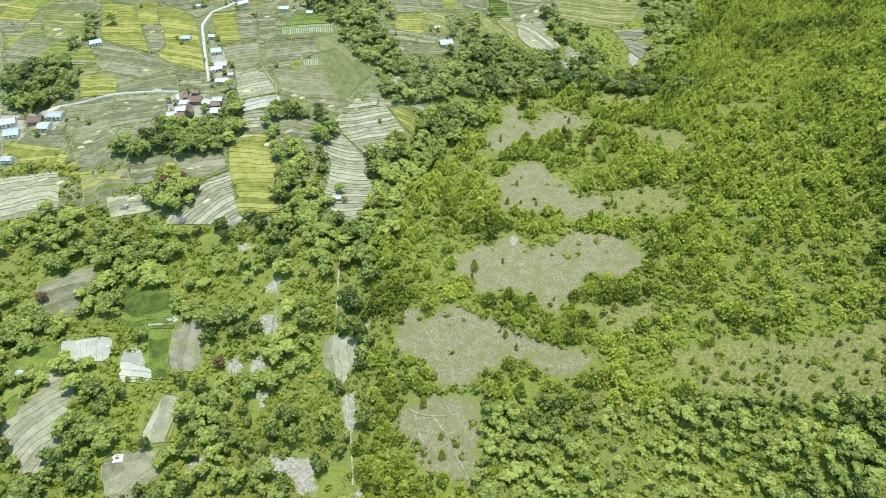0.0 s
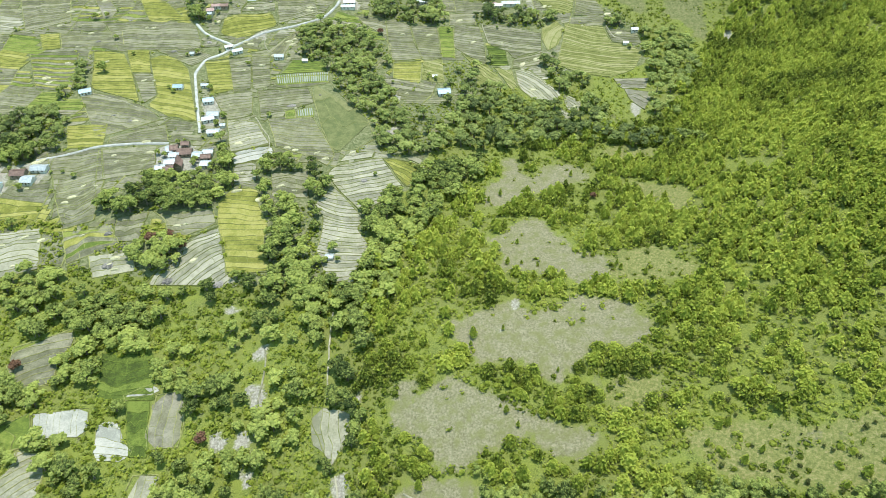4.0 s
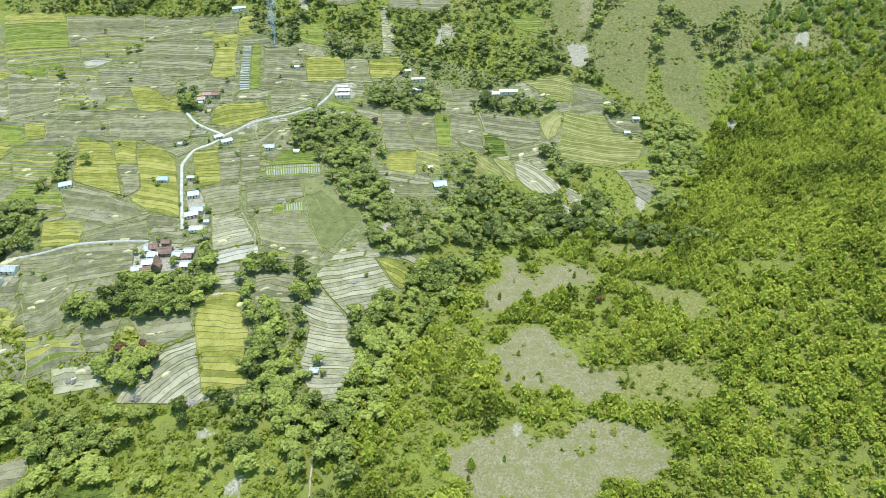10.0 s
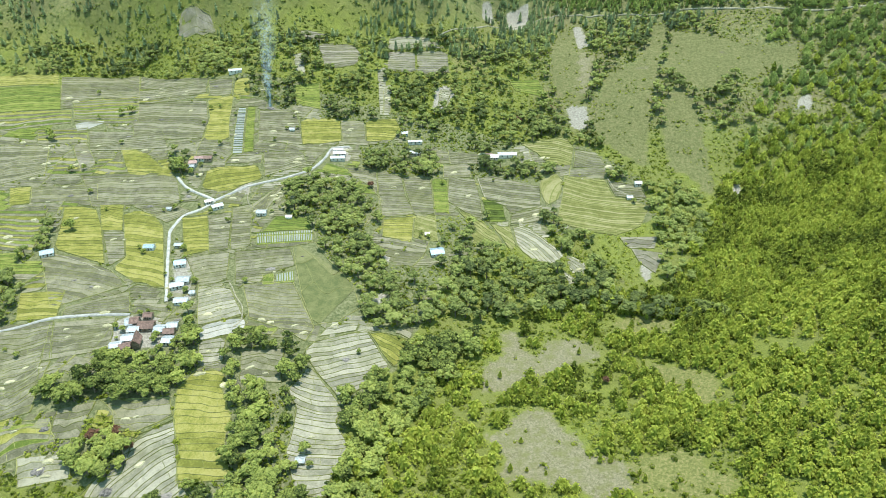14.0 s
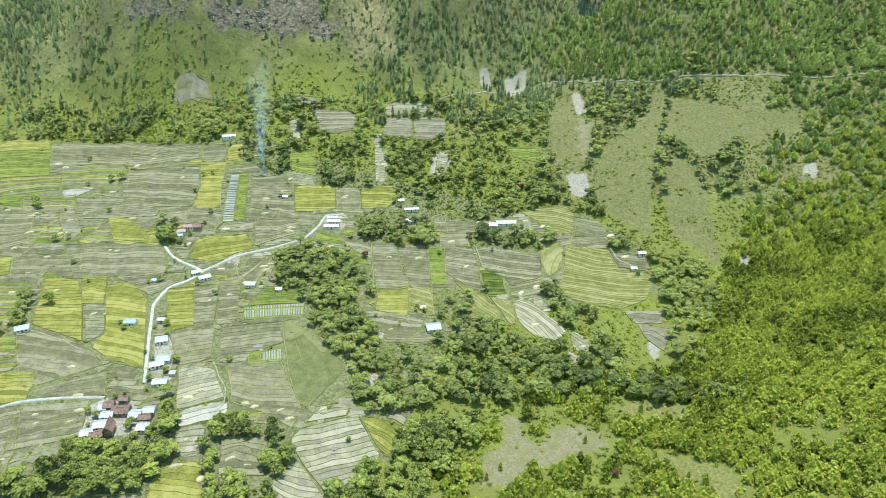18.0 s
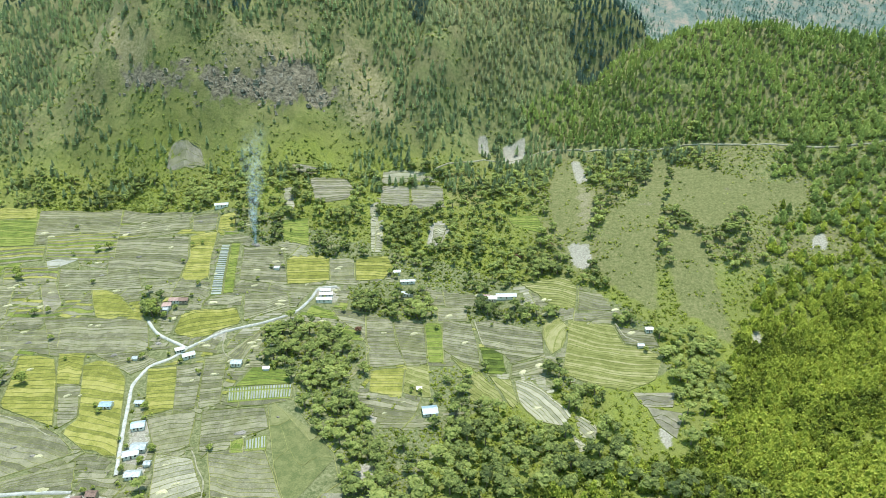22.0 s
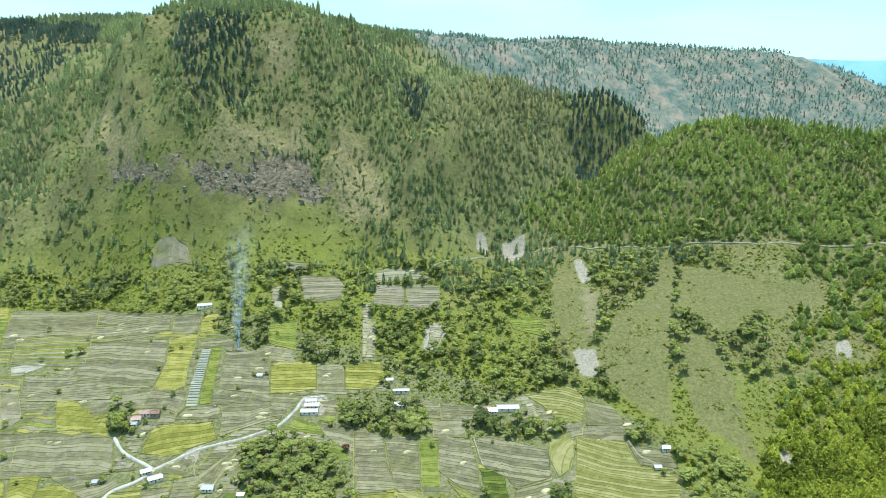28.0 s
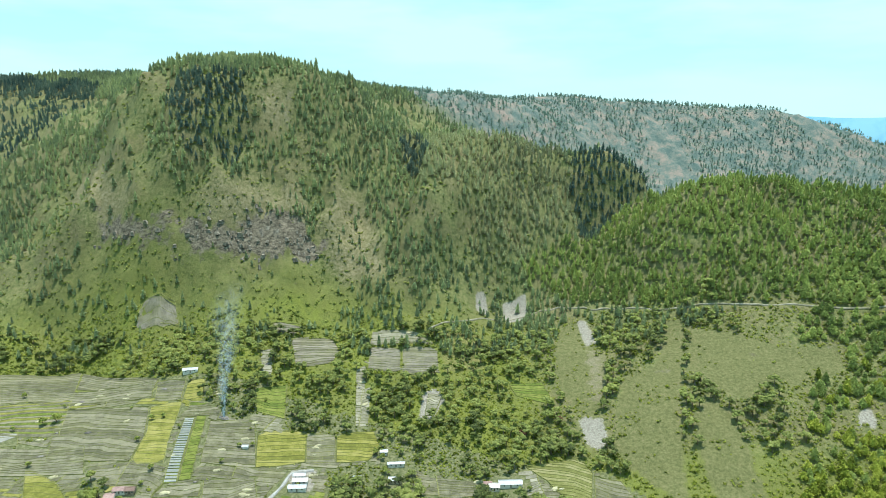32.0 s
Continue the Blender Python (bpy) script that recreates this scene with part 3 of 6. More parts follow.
lane("path", (-142, 458), (-131, 439), (-123, 419), (-128, 414))
lane("path", (-277, 489), (-252, 481), (-230, 469))
lane("path", (29, 609), (32, 593), (34, 580))
lane("path", (137, 599), (140, 582), (150, 575))
lane("road", (-6, 818), (49, 852), (111, 862), (143, 851), (190, 833), (241, 810), (303, 783), (405, 741))
lane("path", (-62, 779), (-34, 772), (6, 768))
lane("path", (-62, 275), (-62, 259), (-60, 243), (-59, 223))
lane("path", (-96, 254), (-94, 236), (-94, 220), (-93, 207))
lane("path", (-51, 185), (-46, 162), (-43, 140))
lane("path", (-359, 501), (-312, 400), (-289, 342))
lane("path", (-19, 174), (-13, 170), (-7, 168), (-1, 169))
lane("path", (-7, 168), (-1, 160), (2, 150), (8, 138))
lane("path", (-16, 171), (-14, 164), (-11, 155))
FARM = np.array([(-440, 350), (-300, 322), (-215, 310), (-120, 300), (-62, 300), (-50, 345), (-20, 400), (-10, 440), (20, 500), (70, 520), (165, 540), (160, 600), (125, 645), (60, 660), (0, 690), (-90, 720), (-150, 745), (-260, 755), (-480, 730)], float)
HILL = np.array([(-45, 40), (-45, 300), (0, 390), (60, 440), (150, 455), (190, 520), (225, 580), (270, 650), (330, 800), (700, 800), (700, 40)], float)


def mesh_of(name, verts, faces, materials, smooth_shade=False):
    me = bpy.data.meshes.new(name)
    me.from_pydata(verts, [], faces)
    for m in materials:
        me.materials.append(m)
    if smooth_shade:
        me.polygons.foreach_set("use_smooth", np.ones(len(me.polygons), bool))
    return me


def big_mesh(name, verts, faces, materials, index=None, tone=None, smooth_shade=False):
    """A mesh from arrays of equal-sided faces."""
    me = bpy.data.meshes.new(name)
    k = faces.shape[1]
    me.vertices.add(len(verts))
    me.vertices.foreach_set("co", verts.astype(np.float32).ravel())
    me.loops.add(faces.size)
    me.loops.foreach_set("vertex_index", faces.astype(np.int32).ravel())
    me.polygons.add(len(faces))
    me.polygons.foreach_set("loop_start", np.arange(0, faces.size, k, dtype=np.int32))
    if smooth_shade:
        me.polygons.foreach_set("use_smooth", np.ones(len(faces), bool))
    else:
        me.polygons.foreach_set("use_smooth", np.zeros(len(faces), bool))
    for m in materials:
        me.materials.append(m)
    if index is not None:
        me.polygons.foreach_set("material_index", index.astype(np.int32))
    if tone is not None:
        me.attributes.new("tone", "FLOAT", "POINT").data.foreach_set("value", tone.astype(np.float32))
    me.update(calc_edges=True)
    return me


# ---- the ground, one sheet ----
def spread(inner, lo, hi, step, grow, grow_back):
    """Coordinates that are even inside and widen outwards."""
    mid = list(np.arange(inner[0], inner[1] + 1e-6, step))
    out, s = mid[-1], step
    while out < hi:
        s *= grow
        out += s
        mid.append(out)
    out, s = mid[0], step
    while out > lo:
        s *= grow_back
        out -= s
        mid.insert(0, out)
    return np.array(mid)


def make_ground():
    gx, gy = spread((-440, 440), -4800, 4800, 4.0, 1.05, 1.06), spread((100, 1010), -3000, 4900, 4.0, 1.025, 1.15)
    x, y = (a.ravel() for a in np.meshgrid(gx, gy))
    z = height(x, y)
    nx, ny = len(gx), len(gy)
    i = np.arange((ny - 1) * nx).reshape(ny - 1, nx)[:, :-1].ravel()
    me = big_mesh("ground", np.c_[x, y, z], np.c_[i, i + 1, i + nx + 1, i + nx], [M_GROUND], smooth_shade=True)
    a, b = np.zeros((len(x), 4)), np.zeros((len(x), 4))
    wx, wy = x + 3 * value_noise(x, y, 9, 21), y + 3 * value_noise(x, y, 9, 22)
    where = {"dry": (a, 0), "grass": (a, 1), "sward": (a, 2), "rock": (b, 0), "bare": (b, 2)}
    tan = np.zeros(len(x))
    for kind, ring in COVERS:
        if kind == "tan":
            for k in range(6):
                tan += inside(ring, wx + 9 * math.cos(k * 1.05), wy + 9 * math.sin(k * 1.05)) / 6
            continue
        rows, n = where[kind]
        reach = 1.5 if kind == "bare" else 6.0
        soft = np.zeros(len(x))
        for k in range(8):
            ox, oy = reach * (0.4 + 0.6 * (k % 2)) * math.cos(k * 0.785), reach * (0.4 + 0.6 * (k % 2)) * math.sin(k * 0.785)
            px, py = (wx + 16 * value_noise(x, y, 34, 24), wy + 11 * value_noise(x, y, 26, 25)) if kind == "rock" else (wx, wy)
            soft += inside(ring, px + ox, py + oy) / 8 if kind != "bare" else inside(ring, x + ox, y + oy) / 8
        rows[:, n] = np.maximum(rows[:, n], soft)
    b[:, 1] = smooth(y + 0.12 * np.abs(x) - 55 * (1 - smooth(x, -130, -20)) + 25 * value_noise(x, y, 60, 23), 800, 880)
    b[:, 1] = np.maximum(b[:, 1], smooth(x, 70, 110) * smooth(y + 0.2 * x, 660, 710))
    me.attributes.new("cover_e", "FLOAT", "POINT").data.foreach_set("value", tan.astype(np.float32))
    # Distance mask for the ground that carries the painted haze.
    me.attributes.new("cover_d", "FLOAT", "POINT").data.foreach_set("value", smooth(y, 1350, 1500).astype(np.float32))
    farm = inside(FARM, wx, wy).astype(np.float32)
    me.attributes.new("cover_c", "FLOAT", "POINT").data.foreach_set("value", farm)
    for name, rows in (("cover_a", a), ("cover_b", b)):
        me.attributes.new(name, "FLOAT_COLOR", "POINT").data.foreach_set("color", rows.astype(np.float32).ravel())
    tagged(new("ground", me), "green scrubby valley floor rising to steep grassy mountainside", "ground", kind="structure")


make_ground()


# ---- blue hills beyond the plateau, haze painted on a glowing wall ----
def make_distance():
    n = Nodes("glowing_hazy_hills")
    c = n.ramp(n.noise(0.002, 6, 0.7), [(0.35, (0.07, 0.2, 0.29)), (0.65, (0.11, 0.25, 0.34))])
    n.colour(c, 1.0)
    # The painted haze blue also glows, in place of light scattered by air.
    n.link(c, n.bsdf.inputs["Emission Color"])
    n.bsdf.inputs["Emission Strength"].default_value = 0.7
    a = np.linspace(-1.2, 1.2, 90)
    r = 4750.0
    top = 322 + 5 * np.sin(a * 9) + 4 * np.sin(a * 31 + 1) + 2 * np.sin(a * 83)
    x, y = r * np.sin(a), r * np.cos(a)
    v = np.concatenate([np.c_[x, y, 0 * a - 200], np.c_[x, y, top], np.c_[x * 1.03, y * 1.03, top - 40]])
    k = len(a)
    f = [(q * k + i, q * k + i + 1, q * k + k + i + 1, q * k + k + i) for q in range(2) for i in range(k - 1)]
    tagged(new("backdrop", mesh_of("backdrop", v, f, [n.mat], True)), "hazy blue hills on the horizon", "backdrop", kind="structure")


make_distance()


# ---- trees ----
def lump(rng, centre, radius, squash=0.85):
    """A rough rounded clump of leaves, open underneath."""
    g = (1 + 5**0.5) / 2
    v = np.array([(-1, g, 0), (1, g, 0), (-1, -g, 0), (1, -g, 0), (0, -1, g), (0, 1, g), (0, -1, -g), (0, 1, -g), (g, 0, -1), (g, 0, 1), (-g, 0, -1), (-g, 0, 1)])
    f = np.array([(0, 11, 5), (0, 5, 1), (0, 1, 7), (0, 7, 10), (0, 10, 11), (1, 5, 9), (5, 11, 4), (11, 10, 2), (10, 7, 6), (7, 1, 8), (3, 9, 4), (3, 4, 2), (3, 2, 6), (3, 6, 8), (3, 8, 9), (4, 9, 5), (2, 4, 11), (6, 2, 10), (8, 6, 7), (9, 8, 1)])
    f = f[v[f][:, :, 2].mean(1) > (-1.0 if radius > 1.25 else -0.4)]
    used, f = np.unique(f, return_inverse=True)
    v, f = v[used], f.reshape(-1, 3)
    a = rng.uniform(0, 6.28)
    v = v @ np.array([(math.cos(a), math.sin(a), 0), (-math.sin(a), math.cos(a), 0), (0, 0, 1)])
    v = v / np.linalg.norm(v[0]) * radius * rng.uniform(0.72, 1.22, (len(v), 1))
    v[:, 2] *= squash
    return v + centre, f


def tufts(rng, centres, normals, size):
    """A three-sided leaf spray at each place, leaning out along the normal."""
    n = len(centres)
    lean = normals + (0, 0, 0.55) + rng.normal(0, 0.42, (n, 3))
    lean /= np.linalg.norm(lean, axis=1)[:, None]
    side = np.cross(lean, rng.normal(0, 1, (n, 3)))
    side /= np.linalg.norm(side, axis=1)[:, None] + 1e-9
    up = np.cross(lean, side)
    s = size * rng.uniform(0.6, 1.35, (n, 1))
    c = centres + normals * size * 0.15
    v = np.stack([c - side * s * 0.6 - up * s * 0.4, c + side * s * 0.6 - up * s * 0.35, c + up * s * 0.75 + lean * s * 0.25], 1)
    return v.reshape(-1, 3), np.arange(3 * n).reshape(n, 3)


def trunk_shape(tall, thick, sides=5):
    a = np.arange(sides) * 2 * np.pi / sides
    ring = np.c_[np.cos(a), np.sin(a), 0 * a]
    v = np.concatenate([ring * thick + (0, 0, -0.6), ring * thick * 0.7 + (0, 0, tall * 0.5), ring * thick * 0.25 + (0, 0, tall)])
    f = []
    for r in range(2):
        for i in range(sides):
            j = (i + 1) % sides
            f += [(r * sides + i, r * sides + j, r * sides + sides + j), (r * sides + i, r * sides + sides + j, r * sides + sides + i)]
    return v, np.array(f)


def sphere_points(rng, n):
    p = rng.normal(0, 1, (n, 3))
    return p / np.linalg.norm(p, axis=1)[:, None]


def join_shapes(shapes):
    verts, faces, kinds, n = [], [], [], 0
    for v, f, k in shapes:
        verts.append(v)
        faces.append(f + n)
        kinds.append(np.full(len(f), k))
        n += len(v)
    return np.concatenate(verts), np.concatenate(faces), np.concatenate(kinds)


def broad_tree(seed, lobes=7, clumps=4, sprays=40):
    """A spreading tree about 8 m high: trunk, limbs, and a crown of clumps with gaps."""
    rng = np.random.default_rng(seed)
    shapes = [(*trunk_shape(5.2, 0.28), 1)]
    tips, outs = [], []
    for k in range(lobes):
        ang, reach = rng.uniform(0, 6.28), 2.5 * math.sqrt(rng.uniform(0.05, 1)) if k else 0.3
        c = np.array([reach * math.cos(ang), reach * math.sin(ang), 5.7 - 0.26 * reach**2 * rng.uniform(0.6, 1.3) + rng.uniform(-0.5, 0.7)])
        r = rng.uniform(1.2, 1.7)
        shapes.append((*lump(rng, c, r * 0.9), 0))
        d = sphere_points(rng, clumps)
        d[:, 2] = np.abs(d[:, 2]) * 0.9 - 0.1
        for p in c + d * r * 0.85:
            shapes.append((*lump(rng, p, r * rng.uniform(0.38, 0.6)), 0))
        d = sphere_points(rng, max(1, sprays // lobes))
        d[:, 2] = np.abs(d[:, 2]) - 0.2
        tips.append(c + d * r * 1.12)
        outs.append(d)
        if k and k % 3 == 0:
            v, f = trunk_shape(1.0, 0.12, 4)
            axis = c - np.array([0, 0, 2.6])
            v = np.outer(v[:, 2], axis) + v * (1, 1, 0) + (0, 0, 2.6)
            shapes.append((v, f, 1))
    shapes.append((*tufts(rng, np.concatenate(tips), np.concatenate(outs), 0.8), 0))
    return join_shapes(shapes)


def tier_pine(seed, tall=8.5, wide=2.3, tiers=4, points=6, sprays=16, dome=1.1, leaf=0.4):
    """A conifer: ragged star-shaped whorls of boughs, narrowing upwards on a straight trunk."""
    rng = np.random.default_rng(seed)
    a = np.arange(3) * 2.094
    foot = np.c_[np.cos(a), np.sin(a), 0 * a] * 0.2
    v = np.concatenate([foot + (0, 0, -0.5), foot * 0.3 + (0, 0, tall * 0.8)])
    f = [(i, (i + 1) % 3, 3 + (i + 1) % 3) for i in range(3)] + [(i, 3 + (i + 1) % 3, 3 + i) for i in range(3)]
    shapes = [(v, np.array(f), 1)]
    n = points * 2
    for k in range(tiers):
        s = k / tiers
        z, top = tall * (0.16 + 0.74 * s), tall * min(1.02, 0.16 + 0.74 * s + 0.42 - 0.1 * s)
        r = wide * (1 - 0.85 * s**dome) * (1 - 0.18 * (k == 0))
        ang = np.arange(n) * 2 * np.pi / n + rng.uniform(0, 6.28) + rng.uniform(-0.15, 0.15, n)
        reach = r * np.where(np.arange(n) % 2, 0.6, 1.08) * rng.uniform(0.78, 1.2, n)
        drop = np.where(np.arange(n) % 2, 0.06, -0.02) * tall + rng.uniform(-0.3, 0.3, n)
        v = np.concatenate([[(rng.normal(0, 0.1), rng.normal(0, 0.1), top)], np.c_[np.cos(ang) * reach, np.sin(ang) * reach, z + drop]])
        shapes.append((v, np.array([(0, 1 + i, 1 + (i + 1) % n) for i in range(n)]), 0))
    h, ang = rng.uniform(0, 1, sprays) ** 1.3, rng.uniform(0, 6.28, sprays)
    r = wide * (1 - 0.86 * h**dome) * rng.uniform(0.7, 1.12, sprays)
    d = np.c_[np.cos(ang), np.sin(ang), 0.6 + 0 * ang]
    shapes.append((*tufts(rng, np.c_[np.cos(ang) * r, np.sin(ang) * r, tall * (0.2 + 0.74 * h)], d, leaf * wide), 0))
    return join_shapes(shapes)


def shrub_shape(seed, sprays=8):
    rng = np.random.default_rng(seed)
    shapes = []
    shapes.append((*lump(rng, np.array([*rng.normal(0, 0.3, 2), 0.3]), rng.uniform(0.7, 1.0), 0.8), 0))
    d = sphere_points(rng, sprays)
    d[:, 2] = np.abs(d[:, 2])
    shapes.append((*tufts(rng, d * 1.1 + (0, 0, 0.25), d, 0.62), 0))
    return join_shapes(shapes)


def scatter(name, shapes, x, y, size, materials, label, category, rng, lean=0.05, sink=0.2, spread_out=1.0, patch=28):
    """Many plants nobody could count, as one thing."""
    z = height(x, y) - sink
    pick, turn = rng.integers(0, len(shapes), len(x)), rng.uniform(0, 6.28, len(x))
    wide, tone = spread_out * size * rng.uniform(0.86, 1.14, len(x)), rng.uniform(0, 1, len(x))
    tone = np.clip(tone * 0.55 + 0.45 * (0.5 + 0.9 * value_noise(x, y, patch, 31) + 0.35 * value_noise(x, y, patch * 0.4, 32)), 0, 1)
    vs, fs, ks, ts, n = [], [], [], [], 0
    for k, (v, f, kind) in enumerate(shapes):
        m = np.where(pick == k)[0]
        if not len(m):
            continue
        c, s = np.cos(turn[m])[:, None], np.sin(turn[m])[:, None]
        out = np.stack([(v[:, 0] * c - v[:, 1] * s) * wide[m, None], (v[:, 0] * s + v[:, 1] * c) * wide[m, None], v[:, 2] * size[m, None]], -1)
        out[..., 0] += lean * rng.normal(0, 1, (len(m), 1)) * out[..., 2]
        out += np.stack([x[m], y[m], z[m]], -1)[:, None]
        vs.append(out.reshape(-1, 3))
        fs.append((f[None] + (np.arange(len(m)) * len(v))[:, None, None] + n).reshape(-1, 3))
        ks.append(np.tile(kind, len(m)))
        ts.append(np.repeat(tone[m], len(v)))
        n += len(m) * len(v)
    if not vs:
        return None
    me = big_mesh(name, np.concatenate(vs), np.concatenate(fs), materials, np.concatenate(ks), np.concatenate(ts))
    return tagged(new(name, me), label, category, kind="stuff")


def jittered(x0, x1, y0, y1, step, rng):
    gx, gy = np.meshgrid(np.arange(x0, x1, step), np.arange(y0, y1, step))
    x = (gx + rng.uniform(-0.48, 0.48, gx.shape) * step).ravel()
    y = (gy + rng.uniform(-0.48, 0.48, gy.shape) * step).ravel()
    reach = np.maximum(0.47 * y + 160, 0.64 * y - 40)
    keep = np.abs(x) < reach
    return x[keep], y[keep]


PADDIES, FIELDS = [], []
SPOTS = []


def paddy(kind, strips, way, a, b, c, d):
    ring = np.array([a, b, c, d], float)
    if way == "v":
        ring = ring[[3, 0, 1, 2]]
    PADDIES.append((kind, strips, ring))


def field(kind, gap, angle, bend, *ring):
    """A field of any outline: terraces gap metres deep along a direction, bowed by bend."""
    FIELDS.append((kind, gap, angle, bend, np.array(ring, float)))


def homestead(x, y, reach):
    SPOTS.append((x, y, reach))


paddy("stub", 5, "h", (-205, 348), (-187, 353), (-187, 331), (-202, 330))
paddy("pale", 4, "h", (-214, 320), (-188, 323), (-183, 310), (-207, 305))
paddy("mix", 6, "h", (-235, 337), (-206, 340), (-198, 329), (-225, 314))
paddy("stub", 7, "h", (-276, 413), (-240, 417), (-226, 384), (-254, 373))
paddy("stub", 7, "h", (-254, 372), (-225, 382), (-219, 346), (-236, 339))
paddy("stub", 6, "h", (-239, 416), (-203, 421), (-195, 393), (-225, 384))
paddy("ripe", 5, "h", (-275, 445), (-247, 448), (-240, 420), (-264, 418))
paddy("stub", 4, "h", (-239, 431), (-205, 448), (-196, 426), (-237, 420))
paddy("ripe", 5, "h", (-269, 555), (-252, 558), (-240, 523), (-255, 522))
paddy("ripe", 4, "h", (-349, 574), (-334, 577), (-324, 554), (-337, 550))
paddy("stub", 4, "h", (-333, 577), (-283, 584), (-274, 562), (-323, 555))
paddy("mix", 8, "h", (-345, 544), (-307, 548), (-290, 489), (-319, 494))
paddy("stub", 4, "h", (-247, 558), (-221, 565), (-196, 551), (-211, 536))
paddy("stub", 5, "h", (-389, 632), (-346, 637), (-332, 598), (-362, 576))
paddy("stub", 5, "h", (-322, 664), (-255, 663), (-239, 630), (-310, 634))
paddy("mix", 4, "h", (-366, 660), (-326, 670), (-317, 647), (-357, 640))
paddy("mix", 6, "h", (-356, 713), (-302, 735), (-283, 679), (-341, 678))
paddy("green", 5, "h", (-437, 731), (-383, 745), (-361, 696), (-414, 684))
paddy("mix", 5, "h", (-413, 682), (-351, 696), (-343, 675), (-400, 654))
paddy("stub", 5, "h", (-390, 764), (-321, 787), (-303, 738), (-368, 713))
paddy("ripe", 3, "h", (-451, 758), (-395, 768), (-386, 748), (-438, 733))
paddy("stub", 3, "h", (-319, 786), (-235, 751), (-234, 735), (-308, 754))
paddy("beds", 26, "h", (-193, 696), (-186, 697), (-173, 624), (-181, 622))
paddy("green", 8, "h", (-185, 700), (-178, 700), (-165, 629), (-172, 626))
paddy("stub", 3, "h", (-181, 618), (-157, 626), (-155, 615), (-184, 610))
paddy("stub", 4, "h", (-156, 629), (-124, 639), (-118, 621), (-149, 598))
paddy("stub", 4, "h", (-0, 625), (24, 628), (23, 609), (-0, 608))
paddy("green", 3, "h", (-128, 544), (-102, 539), (-98, 524), (-134, 521))
paddy("beds", 2, "h", (-138, 518), (-97, 523), (-95, 508), (-134, 503))
paddy("beds", 1, "h", (-113, 468), (-102, 473), (-99, 460), (-111, 458))
paddy("green", 2, "h", (-122, 467), (-115, 469), (-112, 457), (-119, 456))
paddy("stub", 6, "h", (-118, 393), (-94, 397), (-90, 370), (-113, 370))
paddy("pale", 2, "h", (-71, 417), (-52, 424), (-53, 416), (-74, 409))
paddy("stub", 4, "h", (-157, 551), (-134, 586), (-131, 587), (-139, 546))
paddy("pale", 9, "h", (-286, 334), (-249, 341), (-240, 310), (-271, 299))
paddy("green", 3, "v", (-224, 202), (-206, 218), (-197, 199), (-217, 192))
paddy("green", 3, "h", (-219, 185), (-210, 191), (-205, 171), (-211, 168))
paddy("pale", 7, "h", (-60, 744), (-53, 748), (-51, 702), (-58, 701))
paddy("pale", 3, "h", (-4, 741), (8, 741), (1, 716), (-6, 716))
paddy("green", 6, "h", (-148, 736), (-124, 743), (-118, 706), (-141, 711))
paddy("green", 6, "h", (65, 750), (93, 748), (100, 721), (70, 736))
paddy("stub", 4, "h", (-283, 411), (-272, 419), (-267, 399), (-277, 383))
paddy("stub", 6, "h", (-241, 415), (-201, 420), (-204, 389), (-230, 382))
paddy("stub", 7, "h", (-256, 385), (-234, 392), (-225, 367), (-246, 347))
paddy("pale", 4, "h", (84, 482), (88, 475), (93, 467), (86, 464))
paddy("soil", 4, "h", (131, 522), (159, 519), (153, 504), (136, 506))
paddy("soil", 3, "h", (137, 506), (158, 497), (146, 473), (139, 487))
paddy("corn", 7, "h", (-185, 256), (-157, 255), (-148, 227), (-178, 227))
paddy("corn", 5, "h", (-162, 226), (-150, 226), (-142, 196), (-150, 196))
field("ripe", 4.2, -3, 0.0, (-146, 363), (-140, 375), (-123, 378), (-121, 363), (-111, 344), (-112, 337), (-110, 323), (-100, 307), (-129, 306), (-133, 324), (-142, 344))
field("stub", 5, 6, 0, (-184, 354), (-148, 357), (-143, 345), (-158, 335), (-170, 336), (-175, 347))
field("pale", 3.6, 47, 0.008, (-141, 343), (-128, 306), (-118, 298), (-175, 300), (-171, 309), (-158, 312), (-158, 332))
field("pale", 3.4, -7, -0.01, (-77, 383), (-72, 379), (-56, 357), (-53, 351), (-56, 344), (-47, 327), (-50, 313), (-53, 306), (-53, 296), (-68, 296), (-73, 310), (-78, 323), (-77, 338), (-78, 353), (-85, 365), (-80, 374))
field("pale", 3.6, 22, 0, (-80, 399), (-76, 404), (-47, 417), (-31, 388), (-33, 380), (-55, 359), (-71, 379), (-81, 394))
field("ripe", 3.6, -39, 0.01, (-46, 417), (-27, 413), (-20, 410), (-26, 387), (-29, 388))
field("pale", 4.0, 22, 0, (-162, 455), (-140, 452), (-125, 425), (-150, 415))
field("wet", 5, 20, 0, (-149, 414), (-125, 424), (-121, 419), (-121, 409), (-145, 401))
field("pale", 4, 19, 0, (-145, 400), (-130, 405), (-126, 384), (-139, 378))
field("stub", 3.6, -5, 0.0, (-133, 459), (-100, 460), (-79, 416), (-82, 404), (-101, 415), (-120, 422))
field("pale", 4.0, 56, 0.012, (-201, 196), (-188, 194), (-184, 184), (-179, 154), (-182, 144), (-190, 141), (-196, 149), (-204, 155), (-210, 166), (-204, 178), (-200, 186))
field("wet", 3.6, -69, 0, (-205, 217), (-179, 222), (-174, 205), (-187, 204), (-197, 202))
field("wet", 4, -3, 0, (-171, 213), (-159, 211), (-157, 204), (-150, 201), (-150, 196), (-166, 194))
field("soil", 4.5, -80, 0, (-147, 230), (-133, 232), (-129, 214), (-129, 202), (-143, 200), (-146, 214))
